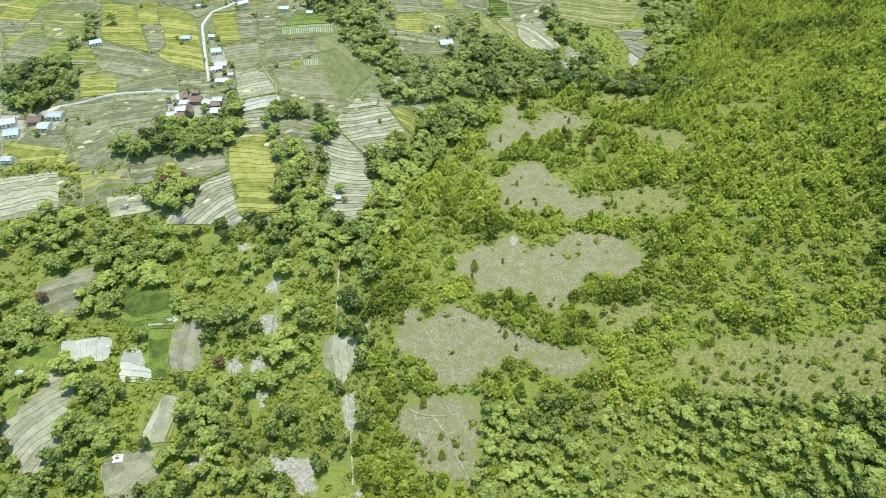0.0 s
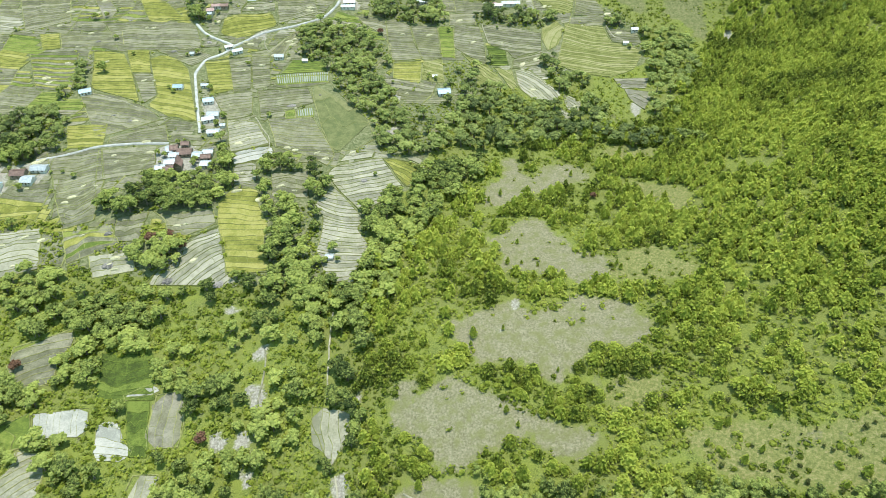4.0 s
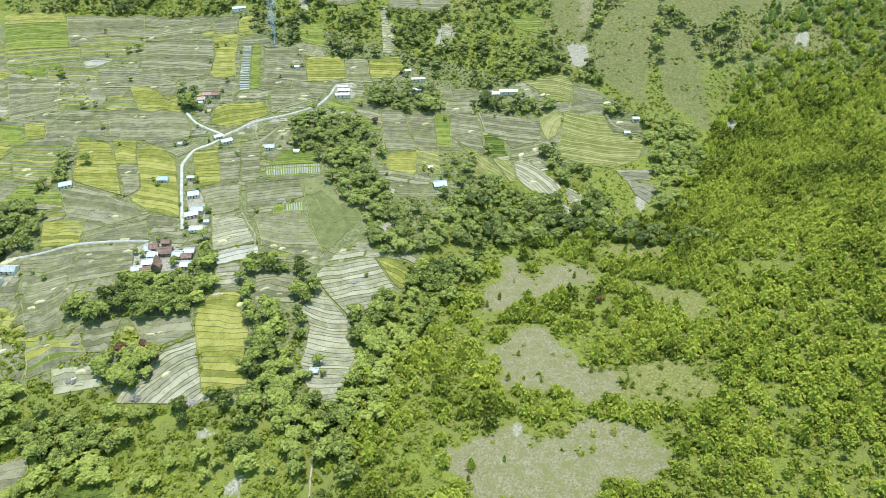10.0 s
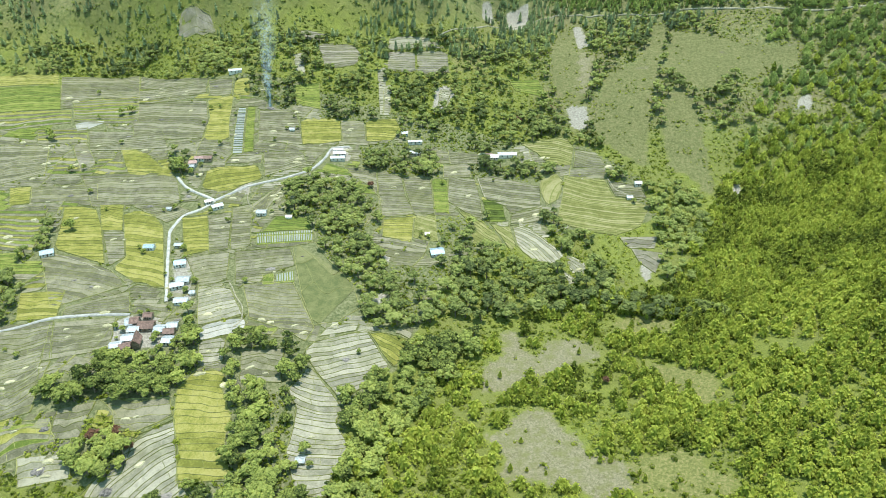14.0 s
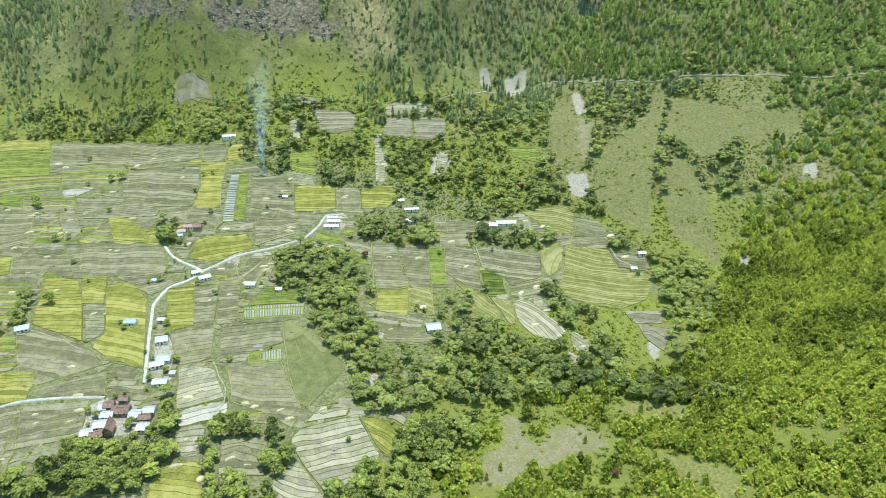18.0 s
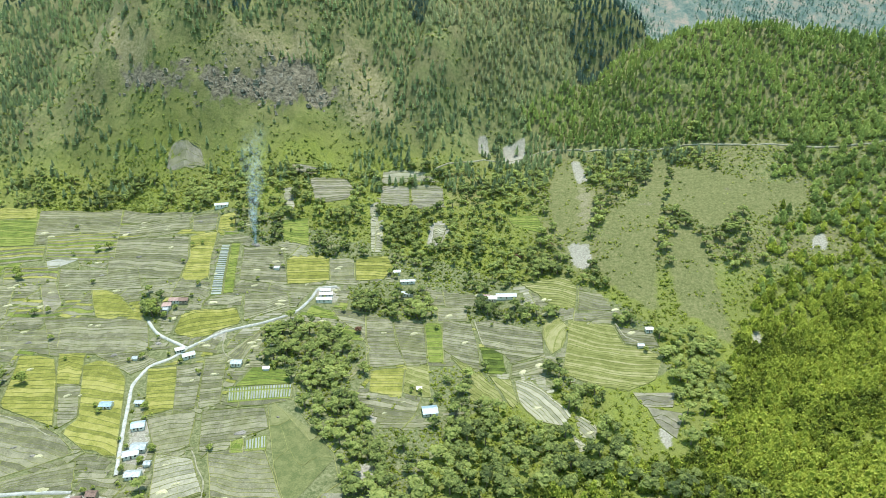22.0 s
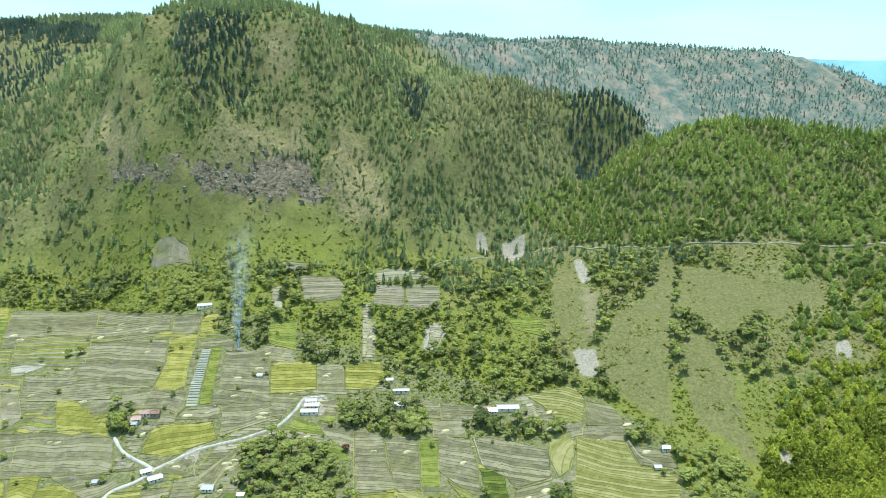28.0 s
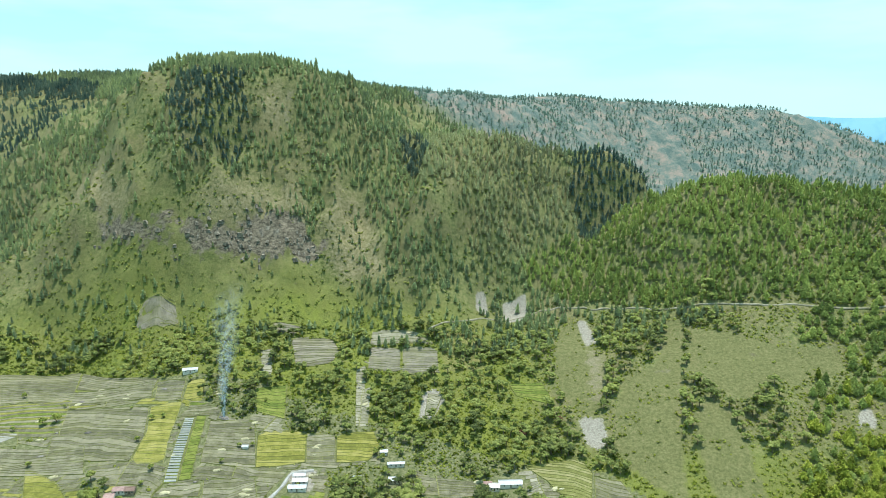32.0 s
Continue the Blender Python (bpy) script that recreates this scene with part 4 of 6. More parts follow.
field("wet", 6, 22, 0, (-164, 230), (-150, 237), (-146, 231), (-162, 227))
field("pale", 5, -90, 0, (-145, 187), (-134, 188), (-132, 182), (-133, 163), (-146, 161), (-146, 178))
field("stub", 8, 42, 0.01, (-160, 152), (-156, 156), (-135, 161), (-134, 147), (-143, 139), (-153, 135))
field("pale", 4.5, -86, 0, (-66, 220), (-46, 216), (-47, 203), (-53, 188), (-60, 201), (-65, 211))
field("stub", 5, 26, 0.01, (-233, 258), (-207, 272), (-203, 264), (-205, 251), (-205, 235), (-220, 232), (-231, 246))
field("stub", 3.6, -15, 0, (-86, 624), (-58, 618), (-50, 551), (-60, 532), (-56, 553), (-49, 569), (-60, 591), (-76, 606))
field("stub", 3.4, 5, 0, (-57, 617), (-36, 609), (-31, 579), (-22, 554), (-47, 547), (-52, 576))
field("stub", 3.4, -7, 0, (-35, 609), (-11, 608), (-7, 556), (-22, 552), (-31, 586))
field("green", 3.6, 2, 0, (-10, 606), (3, 605), (5, 558), (-6, 558))
field("stub", 3.4, -17, 0, (4, 610), (26, 607), (30, 581), (31, 546), (10, 567), (4, 574))
field("gold", 3.0, -49, 0.004, (10, 565), (31, 544), (42, 525), (45, 513), (23, 516), (22, 542))
field("ripe", 3.4, 6, 0, (-46, 546), (-23, 550), (-23, 517), (-33, 519), (-45, 521))
field("gold", 3.2, -28, 0.005, (-22, 551), (-6, 554), (-4, 518), (-15, 519), (-22, 522))
field("stub", 3.2, -15, -0.002, (28, 607), (42, 610), (80, 593), (78, 566), (54, 557), (49, 567), (34, 578))
field("corn", 3.6, -2, 0, (32, 576), (47, 573), (49, 545), (36, 545))
field("stub", 3.2, 16, 0, (54, 555), (77, 563), (75, 544), (52, 540))
field("gold", 3.2, -57, 0, (37, 543), (51, 540), (54, 512), (50, 507), (44, 525))
field("pale", 3.0, -56, 0.006, (54, 538), (66, 536), (81, 511), (88, 502), (82, 488), (65, 494), (55, 512))
field("pale", 3.0, -65, 0.01, (89, 501), (101, 486), (97, 474), (89, 478))
field("gold", 2.7, -16, -0.003, (102, 606), (134, 599), (138, 575), (151, 570), (163, 560), (150, 534), (128, 523), (109, 528), (88, 543), (97, 577))
field("stub", 3.0, -22, 0, (136, 598), (161, 585), (163, 570), (139, 576))
field("gold", 2.7, 57, 0.01, (83, 608), (95, 610), (100, 599), (92, 572), (83, 566), (80, 586))
field("gold", 2.8, -25, 0.004, (69, 657), (109, 661), (115, 645), (109, 619), (96, 621), (88, 629), (82, 642))
field("stub", 3.2, -22, 0, (116, 642), (133, 636), (139, 615), (111, 616))
field("ripe", 4.0, 19, 0, (-197, 601), (-158, 612), (-150, 595), (-179, 578), (-197, 580))
field("ripe", 4.2, 3, 0.002, (-295, 551), (-272, 553), (-257, 527), (-234, 478), (-256, 488), (-273, 494), (-278, 499))
field("ripe", 4.4, -11, 0.003, (-249, 548), (-222, 543), (-212, 530), (-183, 451), (-203, 456), (-226, 473), (-223, 488))
field("stub", 4.2, 4, 0, (-253, 520), (-238, 522), (-224, 488), (-230, 476))
field("ripe", 4.2, 8, 0, (-202, 544), (-183, 547), (-167, 497), (-183, 490))
field("stub", 4.0, 12, 0, (-183, 547), (-165, 550), (-154, 498), (-166, 493))
field("stub", 4.0, 8, 0, (-166, 557), (-151, 561), (-139, 502), (-152, 497))
field("stub", 4.2, 20, 0, (-181, 489), (-152, 496), (-145, 462), (-160, 451))
field("stub", 4.0, -14, 0.002, (-284, 490), (-257, 487), (-227, 471), (-209, 455), (-239, 435), (-249, 431))
field("fallow", 30, 4, 0, (-108, 502), (-93, 508), (-84, 492), (-60, 461), (-53, 438), (-64, 424), (-79, 418), (-91, 444))
field("stub", 3.8, 10, 0.002, (-148, 495), (-110, 501), (-102, 479), (-120, 467), (-122, 457), (-138, 458))
field("soil", 4, 13, 0, (-154, 825), (-129, 830), (-128, 821), (-151, 810))
field("soil", 3.6, 14, 0.001, (-134, 809), (-97, 820), (-87, 797), (-90, 774), (-121, 767))
field("pale", 4, 10, 0, (-155, 780), (-146, 789), (-139, 756), (-147, 751))
field("pale", 4, -8, 0, (-59, 824), (-15, 814), (2, 802), (-60, 803))
field("soil", 3.4, 0, 0, (-59, 801), (-31, 797), (-29, 768), (-58, 770))
field("soil", 3.0, 3, 0, (-29, 797), (3, 799), (5, 768), (-27, 765))
field("pale", 3.6, 4, 0, (-68, 768), (-60, 774), (-58, 747), (-58, 704), (-61, 701))
field("soil", 5, 8, 0, (-286, 842), (-255, 845), (-246, 829), (-286, 822))
field("stub", 4, -1, 0, (-355, 748), (-239, 748), (-230, 723), (-301, 727), (-350, 727))
field("stub", 4.2, -11, 0.001, (-303, 719), (-228, 713), (-214, 669), (-212, 640), (-275, 647), (-291, 687))
field("ripe", 4.2, -1, 0, (-226, 712), (-203, 718), (-197, 678), (-188, 640), (-210, 639), (-215, 678))
field("wet", 9, 12, 0, (-340, 675), (-318, 686), (-307, 667), (-332, 663))
field("soil", 6, 2, 0, (-327, 640), (-319, 648), (-296, 614), (-298, 605), (-304, 602))
field("ripe", 4, -10, 0, (-285, 641), (-255, 624), (-232, 600), (-263, 599), (-274, 619))
field("stub", 4, 2, 0.001, (-301, 596), (-252, 600), (-220, 592), (-209, 562), (-274, 552))
field("stub", 4, 12, 0, (-173, 696), (-139, 699), (-126, 649), (-164, 645))
field("ripe", 4, 12, 0, (-134, 688), (-98, 694), (-93, 661), (-126, 649))
field("stub", 4, 3, 0, (-97, 691), (-75, 692), (-71, 662), (-92, 661))
field("ripe", 3.6, 2, -0.003, (-74, 692), (-46, 697), (-39, 680), (-48, 663), (-70, 662))
field("ripe", 4, 5, 0, (-206, 741), (-192, 744), (-188, 723), (-203, 719))
field("stub", 4, -2, 0, (-235, 747), (-209, 744), (-205, 719), (-226, 720))
homestead(-188, 416, 6)
homestead(-180, 411, 8)
homestead(-170, 408, 6)
homestead(-164, 412, 6)
homestead(-164, 406, 6)
homestead(-186, 407, 6)
homestead(-185, 400, 8)
homestead(-178, 398, 6)
homestead(-185, 392, 6)
homestead(-191, 393, 6)
homestead(-162, 399, 6)
homestead(-182, 421, 5)
homestead(-192, 415, 6)
homestead(-181, 478, 6)
homestead(-173, 459, 7)
homestead(-175, 453, 7)
homestead(-167, 436, 7)
homestead(-163, 446, 3)
homestead(-190, 502, 5)
homestead(-210, 499, 6)
homestead(-278, 488, 7)
homestead(-4, 502, 8)
homestead(-93, 632, 10)
homestead(-92, 639, 8)
homestead(-94, 644, 7)
homestead(-36, 672, 5)
homestead(-26, 660, 10)
homestead(-25, 643, 8)
homestead(-53, 644, 5)
homestead(56, 639, 13)
homestead(44, 636, 6)
homestead(40, 638, 5)
homestead(-210, 608, 6)
homestead(-206, 613, 7)
homestead(-199, 613, 6)
homestead(-211, 603, 5)
homestead(-208, 753, 10)
homestead(-140, 546, 6)
homestead(-177, 556, 7)
homestead(-186, 562, 6)
homestead(159, 587, 5)
homestead(149, 571, 4)
homestead(-214, 553, 3)
homestead(-69, 317, 4)
homestead(-118, 540, 4)
homestead(-12, 526, 3)
homestead(-302, 388, 8)
homestead(-295, 376, 8)
homestead(-284, 389, 8)
homestead(-275, 382, 6)
homestead(-272, 394, 8)
homestead(-286, 349, 6)
homestead(-213, 194, 3)
homestead(-138, 668, 4)


class Raster:
    """A yes-or-no map of the plan in cells of 1.5 m, for quick lookups."""

    def __init__(self, fill):
        self.x0, self.y0, self.step = -520.0, 40.0, 1.5
        gx, gy = np.meshgrid(np.arange(self.x0, 620, self.step), np.arange(self.y0, 1100, self.step))
        self.cells = fill(gx.ravel(), gy.ravel()).reshape(gx.shape)

    def __call__(self, x, y):
        i = np.clip(((y - self.y0) / self.step + 0.5).astype(int), 0, self.cells.shape[0] - 1)
        j = np.clip(((x - self.x0) / self.step + 0.5).astype(int), 0, self.cells.shape[1] - 1)
        return self.cells[i, j]


def find_open(x, y):
    """Places kept free of trees: fields, roads and yards."""
    free = np.zeros(len(x), bool)
    for _, _, ring in PADDIES:
        mid = ring.mean(0)
        free |= inside(mid + (ring - mid) * 1.02, x, y)
    for *_, ring in FIELDS:
        free |= inside(ring, x, y)
    for kind, line in LANES:
        free |= near_line(line, x, y, 1.9 if kind != "road" or line[0, 1] > 700 else 3.2)
    for hx, hy, reach in SPOTS:
        free |= np.hypot(x - hx, y - hy) < reach
    return free


OPEN_MAP = Raster(find_open)


def open_land(x, y):
    return OPEN_MAP(x, y)


def cover_mask(kinds, x, y):
    got = np.zeros(len(x), bool)
    for kind, ring in COVERS:
        if kind in kinds:
            got |= inside(ring, x, y)
    return got


BROAD = [broad_tree(s, 7, 4, 90) for s in range(1, 7)]
BROAD_LIGHT = [broad_tree(s, 6, 1, 44) for s in range(11, 17)]
PINE = [tier_pine(s, t, w, 6, 8, 100, 1.5, 0.28) for s, t, w in ((21, 7.4, 2.5), (22, 6.8, 2.8), (23, 8.0, 2.5), (24, 7.2, 2.7), (25, 6.4, 2.9))]
PINE_SMALL = [tier_pine(s, t, w, 4, 6, 40, 1.5, 0.33) for s, t, w in ((26, 7.6, 2.6), (27, 6.8, 2.9), (28, 8.2, 2.5), (29, 7.2, 2.8))]
FAR = [tier_pine(s, t, w, 3, 4, 12) for s, t, w in ((41, 8.6, 1.9), (42, 9.6, 1.7), (43, 7.6, 2.1), (44, 9.0, 1.8), (45, 8.0, 2.0))]
FAR_SMALL = [tier_pine(s, t, w, 3, 4, 7) for s, t, w in ((46, 8.6, 1.9), (47, 9.6, 1.7), (48, 7.6, 2.1), (49, 9.0, 1.8))]
RIMTREE = [tier_pine(s, t, w, 2, 3, 3) for s, t, w in ((51, 8.5, 2.2), (52, 7.5, 2.4), (53, 9.5, 2.0))]
SHRUB = [shrub_shape(s) for s in range(61, 66)]


SOLO_LEAFY, SOLO_PINES = [], []


def plant_all():
    rng = np.random.default_rng(7)
    # pines of the eastern hill
    x, y = jittered(-50, 560, 60, 820, 4.5, rng)
    hill = inside(HILL, x, y) & ~open_land(x, y)
    thick = 0.5 + 0.5 * smooth(x - 0.16 * y, 25, 85)
    thick = np.maximum(thick, 0.85 * smooth(y, 395, 420) * (1 - smooth(y, 445, 470)))
    thick *= 0.86 + 0.6 * value_noise(x, y, 22, 33)
    for kind, ring in GROVES:
        if kind == "pines":
            thick[inside(ring, x, y)] = 0.8
    lower = inside(np.array([(95, 640), (330, 640), (330, 830), (95, 830)], float), x, y)
    thick[lower] = np.minimum(thick[lower], 0.42 + 0.7 * value_noise(x, y, 20, 39)[lower])
    thick *= 1 - 0.4 * smooth(y, 560, 640)
    for kind, ring in GROVES:
        if kind in ("sparse", "carpet"):
            thick[inside(ring, x + 9 * value_noise(x, y, 15, 53), y + 9 * value_noise(x, y, 15, 54))] *= 0.28 if kind == "sparse" else 0.05
    for ox, oy in ((2.2, 0), (-2.2, 0), (0, 2.2), (0, -2.2)):
        thick[cover_mask(("dry", "grass"), x + ox, y + oy)] = 0.0
    thick[cover_mask(("sward", "bare"), x, y)] = 0.0
    leafy = (y + 0.12 * x < 178 + 8 * value_noise(x, y, 14, 55)) & (x > 8)
    go = hill & (rng.uniform(0, 1, len(x)) < thick)
    p = go & ~leafy
    old = rng.uniform(0, 1, len(x)) < smooth(y, 560, 760)
    edge_row = p & (x - 0.16 * y < 30) & (y < 225)
    SOLO_PINES.extend(zip(x[edge_row], y[edge_row]))
    p &= ~edge_row
    for name, shapes, some, leaf in (("pine_wood", PINE, p & (y < 250), M_PINE), ("upper_pine_wood", PINE_SMALL, p & (y >= 250) & ~old, M_PINE), ("old_pine_wood", PINE_SMALL, p & old, M_LUSHPINE)):
        scatter(name, shapes, x[some], y[some], rng.uniform(0.78, 1.3, some.sum()), [leaf, M_BARK], "dense yellow-green young pines covering the eastern hillside", "wood", rng, spread_out=1.16)
    b = hill & leafy & ~cover_mask(("dry", "grass"), x, y) & (rng.uniform(0, 1, len(x)) < 0.72 + 0.6 * value_noise(x, y, 20, 40))
    scatter("leafy_wood", BROAD_LIGHT, x[b], y[b], rng.uniform(0.5, 1.1, b.sum()) * (1 + 0.25 * value_noise(x[b], y[b], 26, 34)), [M_BROAD, M_BARK], "leafy green trees at the foot of the hill", "wood", rng, spread_out=1.2)
    # Dark shrubs, added in part for the shadows at the trees' feet.
    x, y = jittered(60, 240, 130, 270, 7.5, rng)
    ok = np.zeros(len(x), bool)
    for kind, ring in GROVES:
        if kind == "sparse":
            ok |= inside(ring, x, y)
    ok &= rng.uniform(0, 1, len(x)) < 0.5
    scatter("dark_bushes", BROAD_LIGHT, x[ok], y[ok], rng.uniform(0.22, 0.5, ok.sum()), [M_BUSH, M_BARK], "dark round bushes dotted over the grassy slope, tree shade put into their colour", "bushes", rng, sink=0.5)
    # valley trees
    x, y = jittered(-440, 270, 70, 820, 6.4, rng)
    wood, shrubby = np.zeros(len(x), bool), np.zeros(len(x), bool)
    for kind, ring in GROVES:
        if kind == "wood":
            wood |= inside(ring, x, y)
        elif kind in ("shrub", "carpet"):
            shrubby |= inside(ring, x, y)
    clear = ~open_land(x, y) & ~cover_mask(("dry", "sward", "bare"), x, y)
    low = (x < -40) & (y < 345) & (y < 320 + 0.1 * x + 20 * value_noise(x, y, 40, 35))
    chance = np.where(wood, np.where(y > 640, 0.58 + 0.5 * value_noise(x, y, 24, 37), np.where(y > 415, 0.74 + 0.3 * value_noise(x, y, 20, 37), 0.92)), np.where(low, 0.76 + 0.85 * value_noise(x, y, 30, 36), np.where(inside(HILL, x, y) | inside(FARM, x, y), 0.0, 0.5 * (y > 640))))
    chance = np.where(shrubby, 0.2, chance)
    t = clear & (rng.uniform(0, 1, len(x)) < chance)
    size = rng.uniform(0.7, 1.4, t.sum()) * np.where(wood[t], np.where(y[t] > 640, 0.92, 1.08), 0.98)
    near = y[t] < 420
    xs, ys = x[t], y[t]
    first = near & (ys < 196) & (xs > -150)
    SOLO_LEAFY.extend(zip(xs[first], ys[first], size[first]))
    near &= ~first
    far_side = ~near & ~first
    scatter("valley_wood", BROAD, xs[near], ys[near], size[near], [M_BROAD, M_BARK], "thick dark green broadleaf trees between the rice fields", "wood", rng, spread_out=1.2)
    scatter("village_wood", BROAD_LIGHT, xs[far_side], ys[far_side], size[far_side], [M_HAZYBROAD, M_BARK], "dark green broadleaf groves across the valley, leaf colour lightened like haze", "wood", rng, spread_out=1.25)
    # shrubs under and between the trees
    x, y = jittered(-400, 420, 70, 840, 3.2, rng)
    clear = ~open_land(x, y) & ~cover_mask(("bare",), x, y)
    chance = np.where((y < 345) & ~inside(HILL, x, y), 1.0, np.where(inside(HILL, x, y), 1.15, np.where(inside(FARM, x, y), 0.05, 0.75))) * (0.85 + 0.6 * value_noise(x, y, 18, 38))
    for kind, ring in GROVES:
        if kind in ("sparse", "dark", "wooded", "brown", "lush", "meadow"):
            continue
        chance[inside(ring, x, y)] = 1.0 if kind in ("shrub", "carpet") else 0.35 if ring[:, 1].mean() < 415 else 0.95
    chance[cover_mask(("grass",), x, y)] = 0.2
    chance = np.maximum(chance, (x > 90) * (y > 640) * (0.5 + 0.6 * value_noise(x, y, 15, 45)))
    chance[cover_mask(("dry",), x, y)] = 0.03
    sward = cover_mask(("sward",), x, y)
    chance[sward] = np.where(value_noise(x, y, 13, 70) + 0.6 * value_noise(x, y, 40, 71) > 0.6, 0.5, 0.035)[sward]
    chance *= 1 - 0.45 * smooth(x - 0.16 * y, 60, 110) * (y < 600) * (y > 260)
    s = clear & (rng.uniform(0, 1, len(x)) < chance)
    scatter("shrubs", SHRUB, x[s], y[s], rng.uniform(0.6, 1.9, s.sum()) * np.where(y[s] < 345, 1.12, 0.85), [M_SHRUB], "bright green shrubs and undergrowth", "shrubs", rng)
    # mountain wall and ridges
    x, y = jittered(-760, 760, 790, 1420, 5.0, rng)
    z = height(x, y)
    crest = 0.5 - np.abs(value_noise(x + 0.35 * y, y * 0.45, 62, 3))
    thick = 0.05 + 0.14 * smooth(y, 890, 930) + 0.6 * smooth(0.5 * value_noise(x, y * 0.55, 60, 41) + 0.35 * value_noise(x, y * 0.7, 17, 42) - crest, -0.4, 0.1)
    thick *= 1 - 0.72 * (1 - smooth(x, -110, -40)) * (1 - smooth(y + 0.1 * np.abs(x), 890, 940))
    thick = np.maximum(thick, 0.9 * smooth(z, 305, 325))
    thick = np.maximum(thick, 0.85 * smooth(y, 1040, 1090))
    thick = np.maximum(thick, 0.8 * smooth(-x, 400, 490) * smooth(y, 860, 930))
    thick = np.maximum(thick, 0.85 * smooth(x, 260, 330) * smooth(y + 0.35 * x, 900, 960))
    sort = np.zeros(len(x), int)
    mx = x + 8 * value_noise(x, y, 26, 46) + 5 * value_noise(x, y, 9, 56)
    my = y + 8 * value_noise(x, y, 26, 47) + 5 * value_noise(x, y, 9, 57)
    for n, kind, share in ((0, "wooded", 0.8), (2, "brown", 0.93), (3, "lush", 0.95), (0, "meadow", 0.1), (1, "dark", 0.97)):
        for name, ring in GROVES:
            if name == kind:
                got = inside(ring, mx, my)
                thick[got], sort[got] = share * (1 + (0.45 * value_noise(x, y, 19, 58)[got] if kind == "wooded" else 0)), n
    sort[(sort == 0) & (x > 270) & (rng.uniform(0, 1, len(x)) < smooth(x, 270, 340))] = 3
    thick[(x > -330) & (x < -160) & (y > 1022) & (y < 1060)] = 1.0
    thick[cover_mask(("bare", "sward", "rock", "dry"), x, y)] = 0.02
    thick *= np.where((y > 1100) & (z < 300), 0.3, 1)
    t = (rng.uniform(0, 1, len(x)) < thick) & ~open_land(x, y)
    for n, name, leaf, words in ((0, "mountain_wood", M_FARPINE, "pines scattered over the steep mountainside"), (1, "old_mountain_wood", M_SHADEDPINE, "dense stand of pines in the hollows, shade put into their dark needles"), (2, "dry_mountain_wood", M_DRYPINE, "grey-green thin pines covering the middle spur"), (3, "lush_mountain_wood", M_LUSHPINE, "dense fresh green pines on the shoulder hill")):
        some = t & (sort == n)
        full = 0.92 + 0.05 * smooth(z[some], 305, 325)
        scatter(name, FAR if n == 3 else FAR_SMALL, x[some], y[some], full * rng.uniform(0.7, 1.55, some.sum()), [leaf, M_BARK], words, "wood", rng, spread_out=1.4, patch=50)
    x, y = jittered(-560, 560, 775, 1000, 4.4, rng)
    chance = (0.5 + 0.5 * value_noise(x, y, 30, 44)) * ~cover_mask(("bare", "rock"), x, y) * ~open_land(x, y)
    chance[cover_mask(("sward",), x, y)] *= 0.15
    s = rng.uniform(0, 1, len(x)) < chance
    scatter("mountain_scrub", [shrub_shape(k, 6) for k in range(71, 75)], x[s], y[s], rng.uniform(0.6, 2.0, s.sum()), [M_SCRUB], "olive scrub clinging to the mountainside", "shrubs", rng)
    # far rim, its trees coloured with haze blue
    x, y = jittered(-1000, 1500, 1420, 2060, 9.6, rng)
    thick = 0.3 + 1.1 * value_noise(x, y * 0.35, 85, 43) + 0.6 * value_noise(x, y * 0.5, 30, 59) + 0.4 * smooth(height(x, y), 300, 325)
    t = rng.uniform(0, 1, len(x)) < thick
    scatter("rim_wood", RIMTREE, x[t], y[t], rng.uniform(0.6, 1.3, t.sum()), [M_HAZYRIM, M_BARK], "distant trees along the far mountain rim", "wood", rng, spread_out=1.5, patch=90)


plant_all()


# ---- crags: angular blocks standing out of the cliff band ----
def crag_shape(seed):
    rng = np.random.default_rng(seed)
    n = 6
    a = np.sort(rng.uniform(0, 6.28, n))
    r = rng.uniform(0.7, 1.2, n)
    low = np.c_[np.cos(a) * r * 1.2, np.sin(a) * r, -1.2 + 0 * a]
    top = np.c_[np.cos(a + 0.2) * r * 0.8, np.sin(a + 0.2) * r * 0.55 - 0.3, rng.uniform(0.7, 1.3, n)]
    v = np.concatenate([low, top, [(0, 0, rng.uniform(1.1, 1.6))]])
    f = [q for i in range(n) for q in ((i, (i + 1) % n, n + (i + 1) % n), (i, n + (i + 1) % n, n + i), (n + i, n + (i + 1) % n, 2 * n))]
    return v, np.array(f), np.zeros(len(f))


M_CRAG = plain_material("grey_cliff_rock", [(0.25, (0.08, 0.074, 0.062)), (0.5, (0.2, 0.183, 0.15)), (0.75, (0.32, 0.295, 0.25))], 0.35, 0.95, 0.0, 0.5)


def make_crags():
    rng = np.random.default_rng(19)
    x, y = jittered(-420, -60, 850, 940, 4.2, rng)
    band = cover_mask(("rock",), x + 8 * value_noise(x, y, 14, 64), y + 8 * value_noise(x, y, 14, 65))
    go = band & (rng.uniform(0, 1, len(x)) < 0.55 + 0.6 * value_noise(x, y, 15, 66))
    scatter("crags", [crag_shape(k) for k in range(6)], x[go], y[go], rng.uniform(0.7, 1.9, go.sum()), [M_CRAG], "grey-brown broken crags across the mountain face", "crags", rng, sink=0.4, spread_out=1.7)


make_crags()


# ---- terraced fields ----
def part(name, me, parent, label=""):
    ob = new(name, me)
    ob.parent = parent
    return tagged(ob, label)


